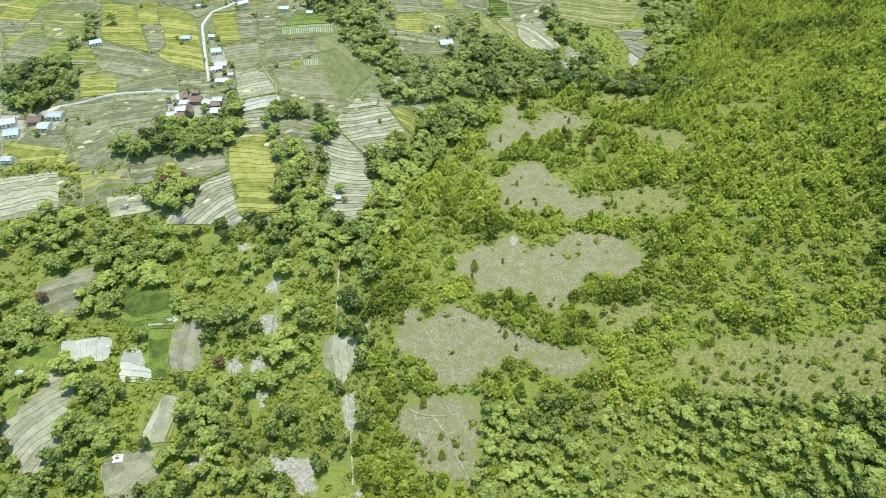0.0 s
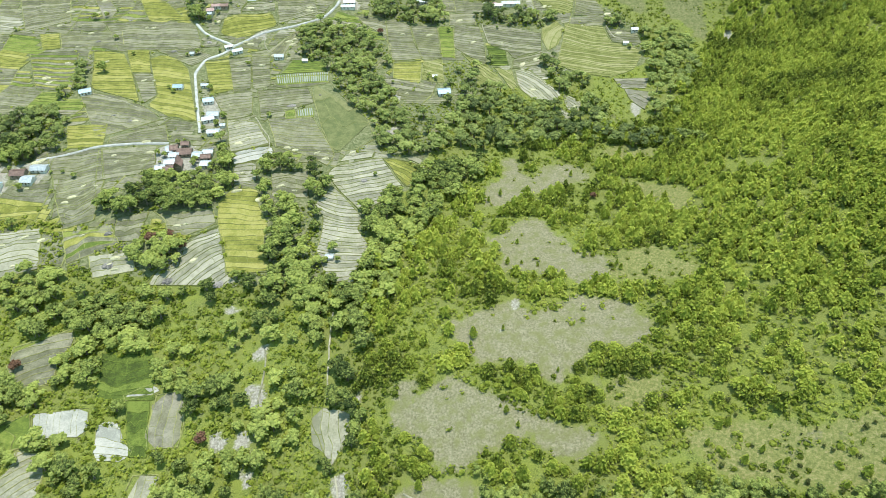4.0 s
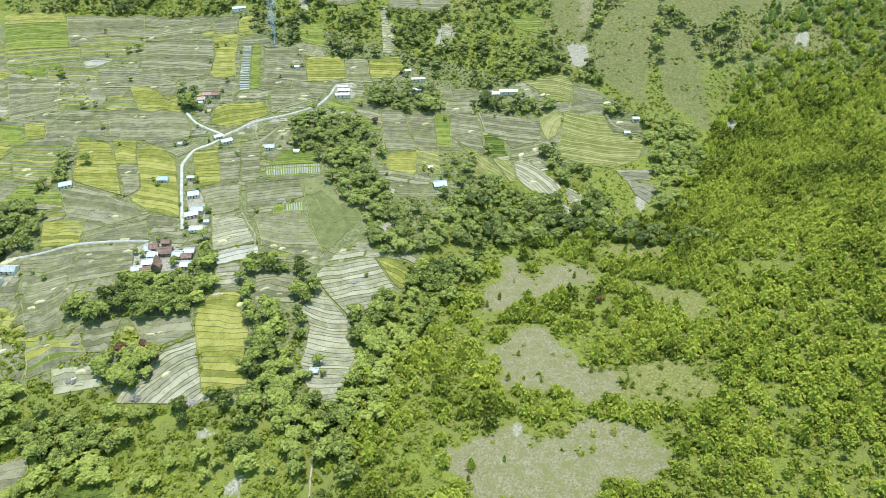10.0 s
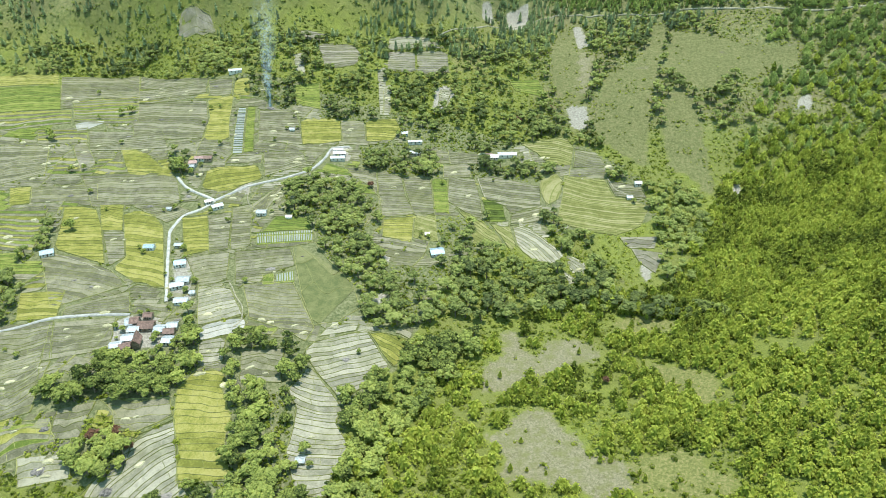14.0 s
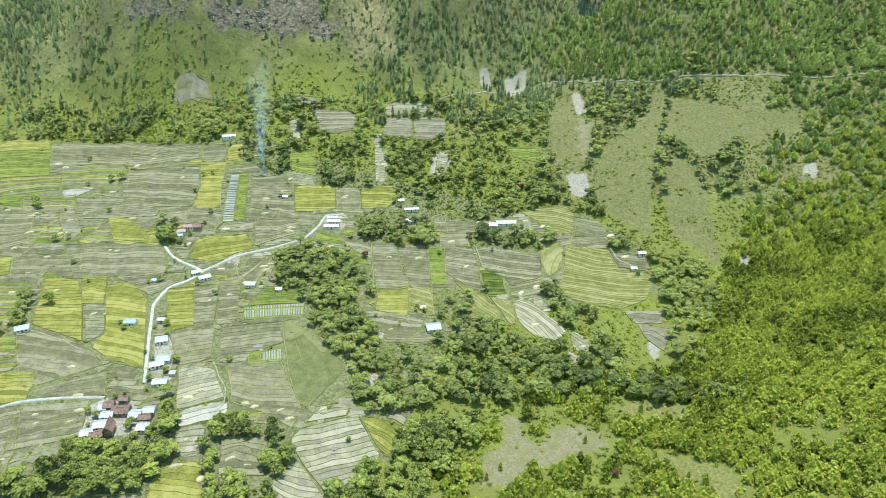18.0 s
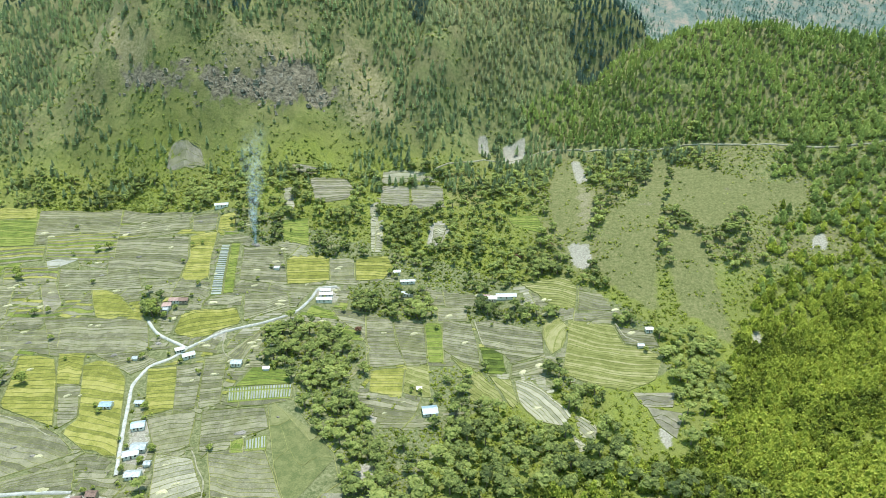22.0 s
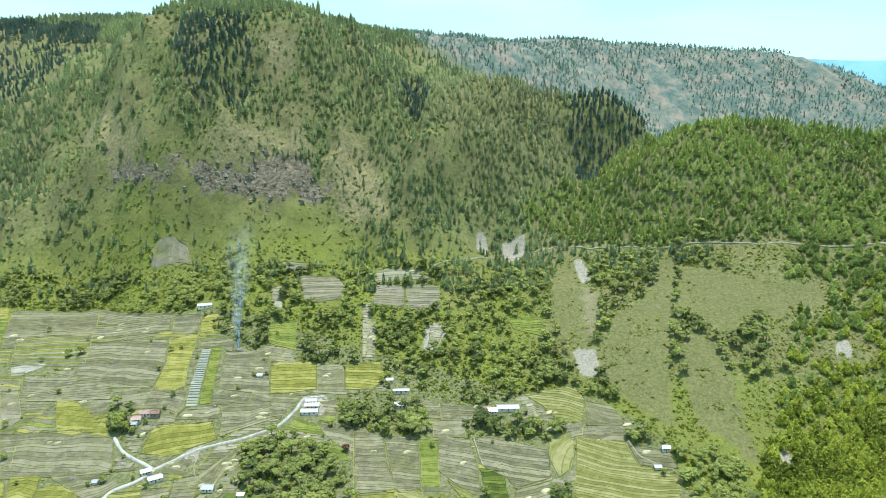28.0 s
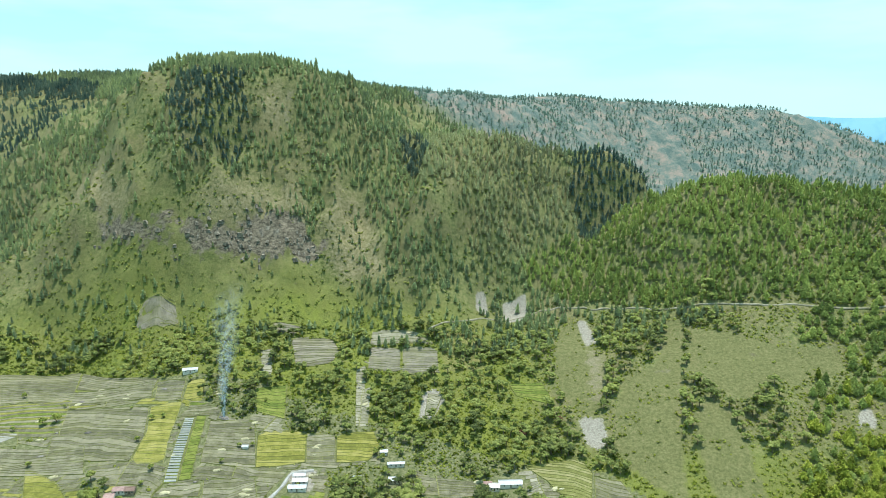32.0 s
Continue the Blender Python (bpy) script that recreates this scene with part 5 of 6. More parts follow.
CROP_WORDS = {
    "beds": "vegetable plot with rows of white plastic mulch beds",
    "ripe": "terraced paddy of ripe yellow rice behind grassy bunds",
    "green": "terraced paddy of fresh green rice",
    "stub": "terraced paddy with grey-green cut stubble",
    "pale": "dry terraced paddy with pale cut stubble",
    "wet": "bare pale paddy, nearly white in the sun",
    "corn": "field of dark green leafy maize in rows",
    "gold": "finely stepped terraces of straw-yellow rice",
    "soil": "tilled plot of grey-brown soil in rows",
    "fallow": "fallow plot overgrown with olive weeds",
    "mix": "terraced paddy, part ripe and part cut",
}


def runs(ok):
    """Stretches of a row of free places."""
    out, start = [], None
    for i, v in enumerate([*ok, False]):
        if v and start is None:
            start = i
        if not v and start is not None:
            if i - start >= 2:
                out.append((start, i))
            start = None
    return out


def bund_shape(line, half, rise):
    """The low earth bank along a line of plan points."""
    t = np.gradient(line, axis=0)
    t /= np.linalg.norm(t, axis=1)[:, None] + 1e-9
    side = np.c_[-t[:, 1], t[:, 0]]
    w = half * (1 + 0.3 * np.sin(np.arange(len(line)) * 1.9 + line[0, 0]))[:, None]
    z = height(line[:, 0], line[:, 1])
    v = np.concatenate([np.c_[line + side * w * k, z + dz] for k, dz in ((1.6, -0.2), (0.55, rise), (-0.55, rise), (-1.6, -0.2))])
    n = len(line)
    f = np.array([(r * n + i, r * n + i + 1, r * n + n + i + 1, r * n + n + i) for r in range(3) for i in range(n - 1)])
    return v, f, 0


def make_paddy(kind, strips, ring, rng, blocked=None):
    a, b, c, d = ring
    deep = max(np.linalg.norm(d - a), np.linalg.norm(c - b))
    across = max(np.linalg.norm(b - a), np.linalg.norm(c - d))
    if kind == "fallow":
        strips = 1
    elif kind not in ("wet", "beds", "soil") and ring[:, 1].mean() > 285:
        strips = max(strips, int(deep / (2.7 if kind == "gold" else 4.6 if ring[:, 1].mean() < 430 else 3.5)))
    m = max(5, int(across / 3.6))
    u = np.linspace(0, 1, m + 1)
    cuts = np.linspace(0, 1, strips + 1)
    cuts[1:-1] += rng.uniform(-0.25, 0.25, strips - 1) / strips
    bow, phase = rng.uniform(-0.5, 0.5) / strips, rng.uniform(0, 9)
    shift = lambda v: v + math.sin(math.pi * v) * (bow * np.sin(math.pi * u) * 1.6 + 0.32 / strips * np.sin(u * 7 + phase + v * 4) + 0.16 / strips * np.sin(u * 17 + phase + v * 9))

    def plan(v):
        v = np.broadcast_to(v, u.shape)[:, None]
        uu = u[:, None]
        return (a * (1 - uu) + b * uu) * (1 - v) + (d * (1 - uu) + c * uu) * v

    lines = [plan(shift(v)) for v in cuts]
    fall = (d + c - a - b) / np.linalg.norm(d + c - a - b)
    for k in range(1, strips):
        p = lines[k]
        sway = (1.5 if ring[:, 1].mean() < 430 else 2.4) * value_noise(p[:, 0], p[:, 1], 24, 51) + 0.8 * value_noise(p[:, 0], p[:, 1], 9, 52)
        lines[k] = p + sway[:, None] * fall * min(1.0, 2.2 * min(k, strips - k) / strips + 0.25)
    free = [np.ones(m + 1, bool) if blocked is None else ~blocked((lines[k] + lines[k + 1])[:, 0] / 2, (lines[k] + lines[k + 1])[:, 1] / 2) for k in range(strips)]
    if sum(len(runs(ok)) for ok in free) == 0:
        return
    root = new("rice_field")
    mid = ring.mean(0)
    root.location = (*mid, float(height(mid[0], mid[1])))
    tagged(root, CROP_WORDS[kind], "rice field", "valley rice fields")
    origin = np.array(root.location)
    thin, rise = (0.21, 0.5) if mid[1] < 400 else (0.18, 0.44)
    if kind == "wet":
        thin, rise = thin * 0.6, 0.55
    banks = []
    for k in range(strips):
        for i0, i1 in runs(free[k]):
            top, low = lines[k][i0:i1], lines[k + 1][i0:i1]
            rows = []
            for s, lift in ((0.02, 0.26), (0.5, 0.36), (0.98, 0.48)):
                p = top * (1 - s) + low * s
                rows.append(np.c_[p, height(p[:, 0], p[:, 1]) + lift])
            skirts = [rows[0] - (0, 0, 1.0), *rows, rows[2] - (0, 0, 1.3)]
            n = i1 - i0
            f = [(r * n + i, r * n + n + i, r * n + n + i + 1, r * n + i + 1) for r in range(4) for i in range(n - 1)]
            crop = "green" if kind == "beds" else kind if kind != "mix" else ("ripe", "stub", "green", "stub")[(k + strips) % 4]
            part("terrace", mesh_of("terrace", np.concatenate(skirts) - origin, f, [CROPS[crop]]), root)
            banks.append(bund_shape(low, thin, rise))
            if k == 0:
                banks.append(bund_shape(top, thin, rise - 0.08))
            if rng.uniform() < 0.7:
                j = rng.integers(0, n)
                s = np.linspace(0, 1, 4)[:, None]
                banks.append(bund_shape(top[j] * (1 - s) + low[j] * s + 0.4 * np.c_[np.sin(s * 3), 0 * s], thin * 0.9, rise - 0.03))
    if kind == "beds":
        long = np.linalg.norm(b - a) / np.linalg.norm(d - a)
        cols = 1 if strips > 15 else max(2, int(np.linalg.norm((b + c - a - d) / 2) / 1.7))
        for k in range(strips):
            for i in range(cols):
                s0, s1 = (0.03, 0.97) if cols == 1 else ((i + 0.2 + 0.1 * rng.uniform()) / cols, (i + 0.62 + 0.25 * rng.uniform()) / cols)
                q = [(lines[k][0] * (1 - e) + lines[k][-1] * e) * (1 - g) + (lines[k + 1][0] * (1 - e) + lines[k + 1][-1] * e) * g for g in ((0.12, 0.75) if cols == 1 else (0.1, 0.85)) for e in (s0, s1)]
                z = [float(height(*p)) + 0.4 for p in q]
                v = [(*p, h0 + dz) for dz in (0, 0.35) for p, h0 in zip(q, z)]
                f = [(0, 1, 5, 4), (2, 6, 7, 3), (0, 4, 6, 2), (1, 3, 7, 5), (4, 5, 7, 6)]
                part("bed", mesh_of("bed", np.array(v) - origin, f, [M_MULCH]), root, "white plastic mulch bed")
    for e in (0, m):
        ok = np.array([fr[e] for fr in free])
        edge_line = np.array([ln[e] for ln in lines])
        for i0, i1 in runs(ok):
            banks.append(bund_shape(edge_line[i0 : i1 + 1] + 0.3 * np.sin(np.arange(i1 + 1 - i0) * 2.1)[:, None], thin * 1.5, rise + 0.1))
    v, f, _ = join_shapes(banks)
    part("bunds", mesh_of("bunds", v - origin, [tuple(map(int, q)) for q in f], [CROPS["corn"] if kind == "corn" else M_BUND]), root, "low grass-grown earth banks")


def make_field(kind, gap, angle, bend, ring, rng):
    mid = ring.mean(0)
    along = np.array([math.cos(radians(angle)), math.sin(radians(angle))])
    down = np.array([along[1], -along[0]])
    if down[1] > 0:
        along, down = -along, -down
    u, v = (ring - mid) @ along, (ring - mid) @ down
    level = v - bend * u**2
    count = max(2, round(np.ptp(level) / gap))
    cuts = np.linspace(level.min() + 0.3, level.max() - 0.3, count + 1)
    cuts[1:-1] += rng.uniform(-0.22, 0.22, count - 1) * gap
    scan = np.arange(u.min(), u.max(), 0.4)

    def plan(w, c):
        p = mid + np.outer(w, along) + np.outer(c + bend * w**2, down)
        sway = 0.45 * gap * value_noise(p[:, 0], p[:, 1], 21, 69) + 0.26 * gap * value_noise(p[:, 0], p[:, 1], 11, 51) + 0.15 * gap * value_noise(p[:, 0], p[:, 1], 5, 52)
        return p + sway[:, None] * down

    spans = []
    for c in cuts:
        p = plan(scan, c)
        ok = np.where(inside(ring, p[:, 0], p[:, 1]))[0]
        spans.append((scan[ok[0]], scan[ok[-1]]) if len(ok) > 3 else None)
    root = new("rice_field")
    root.location = (*mid, float(height(mid[0], mid[1])))
    tagged(root, CROP_WORDS[kind], "rice field", "valley rice fields")
    origin = np.array(root.location)
    thin, rise = ((0.2, 0.5) if mid[1] < 430 else (0.16, 0.46)) if kind != "wet" else (0.12, 0.42)
    banks = []
    for k in range(count):
        a, b = spans[k], spans[k + 1]
        if a is None and b is None:
            continue
        a, b = a or (b[0] * 0.8 + b[1] * 0.2, b[0] * 0.2 + b[1] * 0.8), b or (a[0] * 0.8 + a[1] * 0.2, a[0] * 0.2 + a[1] * 0.8)
        m = max(5, int(max(a[1] - a[0], b[1] - b[0]) / 2.2))
        top, low = plan(np.linspace(*a, m + 1), cuts[k]), plan(np.linspace(*b, m + 1), cuts[k + 1])
        rows = []
        for s, lift in ((0.0, 0.24), (0.5, 0.32), (0.99, 0.42)):
            p = top * (1 - s) + low * s
            rows.append(np.c_[p, height(p[:, 0], p[:, 1]) + lift])
        skirts = [rows[0] - (0, 0, 1.0), *rows, rows[2] - (0, 0, 1.3)]
        n = m + 1
        f = [(r * n + i, r * n + n + i, r * n + n + i + 1, r * n + i + 1) for r in range(4) for i in range(n - 1)]
        part("terrace", mesh_of("terrace", np.concatenate(skirts) - origin, f, [CROPS[kind]]), root)
        banks.append(bund_shape(low, thin, rise))
        if k == 0:
            banks.append(bund_shape(top, thin, rise))
        if rng.uniform() < 0.55 and kind != "wet":
            j, s = rng.integers(1, n - 1), np.linspace(0, 1, 4)[:, None]
            banks.append(bund_shape(top[j] * (1 - s) + low[j] * s + 0.3 * np.c_[np.sin(s * 3), 0 * s], thin * 0.8, rise - 0.04))
    rim = np.concatenate([ring, ring[:1]])
    rim = np.concatenate([p + (q - p) * np.linspace(0, 1, 6)[:-1, None] for p, q in zip(rim[:-1], rim[1:])])
    rim = rim + 0.5 * np.c_[value_noise(rim[:, 0], rim[:, 1], 6, 67), value_noise(rim[:, 0], rim[:, 1], 6, 68)]
    banks.append(bund_shape(np.concatenate([rim, rim[:1]]), thin * 1.4, rise + 0.05))
    v, f, _ = join_shapes(banks)
    part("bunds", mesh_of("bunds", v - origin, [tuple(map(int, q)) for q in f], [CROPS["corn"] if kind == "corn" else M_BUND]), root, "low grass-grown earth banks")


rng_fields = np.random.default_rng(5)
for crop_kind, depth, bearing, bow, outline in FIELDS:
    make_field(crop_kind, depth, bearing, bow, outline, rng_fields)
for crop_kind, count, corners in PADDIES:
    make_paddy(crop_kind, count, corners, rng_fields)


# the plots between, laid out over the rest of the farmed floor
def find_taken(x, y):
    hit = find_open(x, y) | ~inside(FARM, x, y)
    for kind, ring in GROVES:
        hit |= inside(ring, x, y)
    return hit


taken = Raster(find_taken)
OPEN_PLOTS = []
for row, y0 in enumerate(range(300, 770, 25)):
    for col, x0 in enumerate(range(-480, 220, 36)):
        jig = lambda i, j: np.array([x0 + 36 * i + 5 * math.sin(3.1 * (col + i) + 1.7 * (row + j)) + 4 * (row + j), y0 + 25 * j + 3.5 * math.cos(2.3 * (col + i) + 0.9 * (row + j)) - 0.05 * x0])
        corners = np.array([jig(0, 1), jig(1, 1), jig(1, 0), jig(0, 0)])
        s_, t_ = (g.ravel() for g in np.meshgrid(np.linspace(0.1, 0.9, 5), np.linspace(0.1, 0.9, 5)))
        probe = (corners[0] * (1 - s_[:, None]) + corners[1] * s_[:, None]) * (1 - t_[:, None]) + (corners[3] * (1 - s_[:, None]) + corners[2] * s_[:, None]) * t_[:, None]
        if taken(probe[:, 0], probe[:, 1]).mean() > 0.8:
            continue
        crop_kind = rng_fields.choice(["stub", "mix", "ripe", "green", "pale"], p=[0.68, 0.14, 0.06, 0.08, 0.04])
        OPEN_PLOTS.append((crop_kind, corners))
for crop_kind, corners in OPEN_PLOTS:
    make_paddy(str(crop_kind), 6, corners, rng_fields, taken)


# ---- roads and paths ----
def ribbon(name, line, half, material, lift, label, category):
    pts = []
    for p, q in zip(line[:-1], line[1:]):
        k = max(2, int(np.linalg.norm(q - p) / 3))
        pts += [p + (q - p) * i / k for i in range(k)]
    pts.append(line[-1])
    pts = np.array(pts)
    if half < 0.8:
        pts[1:-1] += 1.6 * np.c_[value_noise(pts[1:-1, 0], pts[1:-1, 1], 9, 61), value_noise(pts[1:-1, 0], pts[1:-1, 1], 9, 62)]
    for _ in range(3):
        pts[1:-1] = 0.25 * pts[:-2] + 0.5 * pts[1:-1] + 0.25 * pts[2:]
    t = np.gradient(pts, axis=0)
    t /= np.linalg.norm(t, axis=1)[:, None]
    side = np.c_[-t[:, 1], t[:, 0]]
    half = half * (1 + 0.12 * np.sin(np.arange(len(pts)) * 1.3))[:, None]
    z = np.maximum(height(pts[:, 0], pts[:, 1]), np.maximum(height(*(pts + side * half).T), height(*(pts - side * half).T)))
    rows = [np.c_[pts + side * half * w, z + lift + dz] for w, dz in ((1.25, -1.2), (1, 0), (0, 0.05), (-1, 0), (-1.25, -1.2))]
    n = len(pts)
    f = [(r * n + i, r * n + i + 1, r * n + n + i + 1, r * n + n + i) for r in range(4) for i in range(n - 1)]
    tagged(new(name, mesh_of(name, np.concatenate(rows), f, [material], True)), label, category, kind="structure")


for lane_kind, lane_line in LANES:
    if lane_kind == "road":
        up_hill = lane_line[0, 1] > 700
        ribbon("road", lane_line, 0.6 if up_hill else 0.95, M_SLOPETRACK if up_hill else M_ROAD, 0.7, "earth track cut along the wooded slope" if up_hill else "narrow pale concrete village road", "road")
    else:
        ribbon("path", lane_line, 0.38, M_TRACK, 0.6, "trodden earth footpath between fields", "path")


# ---- houses ----
def box(x0, x1, y0, y1, z0, z1):
    v = [(x, y, z) for z in (z0, z1) for y in (y0, y1) for x in (x0, x1)]
    f = [(0, 2, 3, 1), (4, 5, 7, 6), (0, 1, 5, 4), (2, 6, 7, 3), (0, 4, 6, 2), (1, 3, 7, 5)]
    return v, f


HOUSE_WORDS = {
    "white": "small house with a bright corrugated zinc roof",
    "blue": "small house with a pale bluish zinc roof",
    "grey": "low shed with a weathered grey zinc roof",
    "brown": "timber house with a rust-brown roof",
    "pink": "house with a faded red roof",
}


def house(roof_kind, x, y, wide, deep, turn):
    root = new("house")
    root.matrix_world = pose(x, y, float(height(x, y)) + 0.1, 0, 0, turn)
    tall = 2.7 if wide > 4 else 2.1
    tagged(root, HOUSE_WORDS[roof_kind], "house", "houses of the valley")
    hw, hd = wide / 2, deep / 2
    rise = 0.3 * hd + 0.3
    walls = M_PLANK if roof_kind == "brown" else M_WALL
    v, f = box(-hw, hw, -hd, hd, -1.5, tall)
    v += [(-hw, 0, tall + rise - 0.15), (hw, 0, tall + rise - 0.15)]
    f += [(4, 6, 8), (5, 9, 7), (4, 8, 9, 5), (6, 7, 9, 8)]
    part("wall", mesh_of("house_wall", v, f, [walls]), root)
    over, ridge = 0.55, tall + rise
    sway = 0.5 if roof_kind == "brown" else 0.0
    for side in (-1, 1):
        n = max(4, int(wide / 0.7))
        top, low = [], []
        for i in range(n + 1):
            s = i / n
            px = -hw - over + (wide + 2 * over) * s
            wave = 0.05 * (i % 2)
            lift = sway * (2 * s - 1) ** 2
            top.append((px, side * 0.02, ridge + lift + wave))
            low.append((px, side * (hd + over), tall - 0.18 + wave))
        thick = [(a, b, c - 0.08) for a, b, c in top], [(a, b, c - 0.08) for a, b, c in low]
        v = [*top, *low, *thick[0], *thick[1]]
        k = n + 1
        f = [(i, k + i, k + i + 1, i + 1) for i in range(n)] + [(2 * k + i, 2 * k + i + 1, 3 * k + i + 1, 3 * k + i) for i in range(n)]
        f += [(k + i, 3 * k + i, 3 * k + i + 1, k + i + 1) for i in range(n)]
        f += [(0, 2 * k, 3 * k, k), (n, k + n, 3 * k + n, 2 * k + n)]
        part("roof_slope", mesh_of("roof_slope", v, f, [ROOFS[roof_kind]]), root)
    v, f = box(-hw - over, hw + over, -0.14, 0.14, ridge - 0.02 + 0.3 * sway, ridge + 0.07 + 0.3 * sway)
    part("ridge_cap", mesh_of("ridge_cap", v, f, [ROOFS[roof_kind]]), root)
    if wide > 4:
        v, f = box(-0.45, 0.45, -hd - 0.05, -hd + 0.05, 0.0, 2.0)
        part("door", mesh_of("house_door", v, f, [M_DOOR]), root, "dark timber door")
        for wx in (-hw * 0.58, hw * 0.58):
            v, f = box(wx - 0.5, wx + 0.5, -hd - 0.04, -hd + 0.04, 0.95, 1.95)
            pane = part("window", mesh_of("house_window", v, f, [M_PANE]), root, "dark glazed window")
            v, f = box(wx - 0.6, wx + 0.6, -hd - 0.09, -hd + 0.02, 0.83, 0.95)
            part("sill", mesh_of("window_sill", v, f, [M_WALL]), pane)


house("brown", -188.3, 415.7, 5, 6, 10)
house("brown", -179.7, 411.4, 9, 7, 5)
house("white", -170.3, 408.4, 6, 6, 0)
house("white", -164.1, 411.8, 6, 5, 5)
house("brown", -164.1, 406.4, 6, 5, 5)
house("white", -185.9, 407.5, 6, 5, 5)
house("white", -185.1, 400.0, 9, 6, 10)
house("brown", -185.2, 392.3, 6, 5, 20)
house("white", -190.9, 393.1, 6, 5, 15)
house("white", -161.6, 398.7, 7, 6, 0)
house("brown", -182.0, 420.8, 5, 4, 0)
house("white", -191.6, 415.0, 4, 7, 10)
house("blue", -181.3, 478.2, 7, 6, 15)
house("white", -172.6, 458.5, 8, 6, 5)
house("white", -175.0, 452.8, 8, 5, 20)
house("white", -166.8, 436.4, 8, 5, 5)
house("white", -162.6, 445.5, 3, 3, 0)
house("white", -190.4, 502.1, 5, 3, 0)
house("blue", -210.4, 499.2, 7, 5, 0)
house("blue", -278.1, 488.4, 8, 6, 25)
house("blue", -4.0, 502.4, 9, 8, 10)
house("white", -92.6, 632.1, 12, 5, 3)
house("grey", -92.0, 639.3, 10, 5, 3)
house("white", -93.6, 644.5, 8, 4, 3)
house("white", -35.9, 672.4, 5, 4, 5)
house("white", -26.0, 659.8, 12, 3, 5)
house("white", -25.4, 643.3, 9, 5, 0)
house("white", -52.7, 643.6, 5, 5, 0)
house("white", 55.9, 638.8, 16, 6, 3)
house("grey", 44.3, 636.0, 7, 6, 0)
house("pink", 39.9, 637.9, 5, 5, 0)
house("pink", -210.3, 607.6, 6, 6, 10)
house("pink", -205.8, 613.0, 8, 5, 5)
house("brown", -199.1, 613.2, 6, 5, 5)
house("white", -210.6, 603.0, 5, 4, 0)
house("white", -208.3, 752.7, 12, 5, 15)
house("white", -140.3, 546.1, 7, 5, 0)
house("white", -177.5, 556.0, 8, 5, 30)
house("grey", -185.9, 562.3, 6, 4, 30)
house("white", 159.1, 586.6, 5, 4, 0)
house("white", 149.5, 571.4, 4, 3, 0)
house("white", -214.3, 553.0, 3, 3, 0)
house("white", -69.5, 316.8, 4, 3, 0)
house("grey", -117.8, 539.6, 4, 3, 0)
house("grey", -11.6, 525.6, 3, 3, 0)
house("white", -302.3, 387.8, 9, 8, 20)
house("blue", -294.6, 375.5, 9, 7, 10)
house("brown", -284.1, 389.1, 9, 7, 5)
house("white", -275.1, 382.3, 7, 7, 0)
house("white", -272.4, 394.2, 10, 6, 0)
house("white", -286.3, 349.3, 6, 4, 0)
house("white", -213.3, 194.1, 3, 3, 0)
house("white", -138.4, 668.4, 4, 3, 0)


# old timber house of the hamlet: a tall saddle-backed roof with outward-leaning gables
def saddle_house(x, y, turn):
    root = new("house")
    root.matrix_world = pose(x, y, float(height(x, y)) + 0.1, 0, 0, turn)
    tagged(root, "old timber house with a steep rust-brown saddle roof", "house", "houses of the valley")
    v, f = box(-2.2, 2.2, -3.4, 3.4, -1.0, 3.2)
    part("wall", mesh_of("house_wall", v, f, [M_PLANK]), root)
    for side in (-1, 1):
        rows = []
        for s in np.linspace(-1, 1, 9):
            ridge = 6.0 + 1.5 * s * s
            rows.append([(0.03 * side, 5.2 * s, ridge), (1.4 * side, 4.6 * s, ridge - 2.0), (2.9 * side, 4.0 * s, 2.9)])
        v = [p for row in rows for p in row] + [(a, b, c - 0.12) for row in rows for a, b, c in row]
        f = [(3 * i + k, 3 * i + k + 1, 3 * i + k + 4, 3 * i + k + 3) for i in range(8) for k in range(2)]
        f += [tuple(27 + q for q in reversed(face)) for face in f]
        part("roof_slope", mesh_of("roof_slope", v, f, [ROOFS["brown"]]), root)
    for end in (-1, 1):
        v = [(-2.2, 3.4 * end, 3.2), (2.2, 3.4 * end, 3.2), (0, 5.0 * end, 7.2), (-2.2, 3.25 * end, 3.2), (2.2, 3.25 * end, 3.2), (0, 4.8 * end, 7.2)]
        part("gable", mesh_of("gable", v, [(0, 1, 2), (3, 5, 4), (0, 3, 4, 1), (1, 4, 5, 2), (2, 5, 3, 0)], [M_PLANK]), root)


saddle_house(-179.9, 396.2, 10)


# whitewashed grave in the terraces
def grave(x, y, turn):
    root = new("grave")
    root.matrix_world = pose(x, y, float(height(x, y)), 0, 0, turn)
    tagged(root, "whitewashed concrete grave on the edge of a paddy", "grave")
    for name, dims in (("plinth", (-2.4, 2.4, -1.8, 1.8, -0.8, 0.5)), ("slab", (-1.6, 1.6, -1.1, 1.1, 0.5, 0.95)), ("headstone", (-1.2, 1.2, 0.9, 1.2, 0.95, 2.0))):
        v, f = box(*dims)
        part(name, mesh_of(name, v, f, [M_WALL]), root)
    v, f = box(-0.9, 0.9, -0.6, 0.6, 0.95, 0.99)
    part("opening", mesh_of("opening", v, f, [M_DOOR]), root, "dark recess in the slab")


grave(-153, 153, 12)


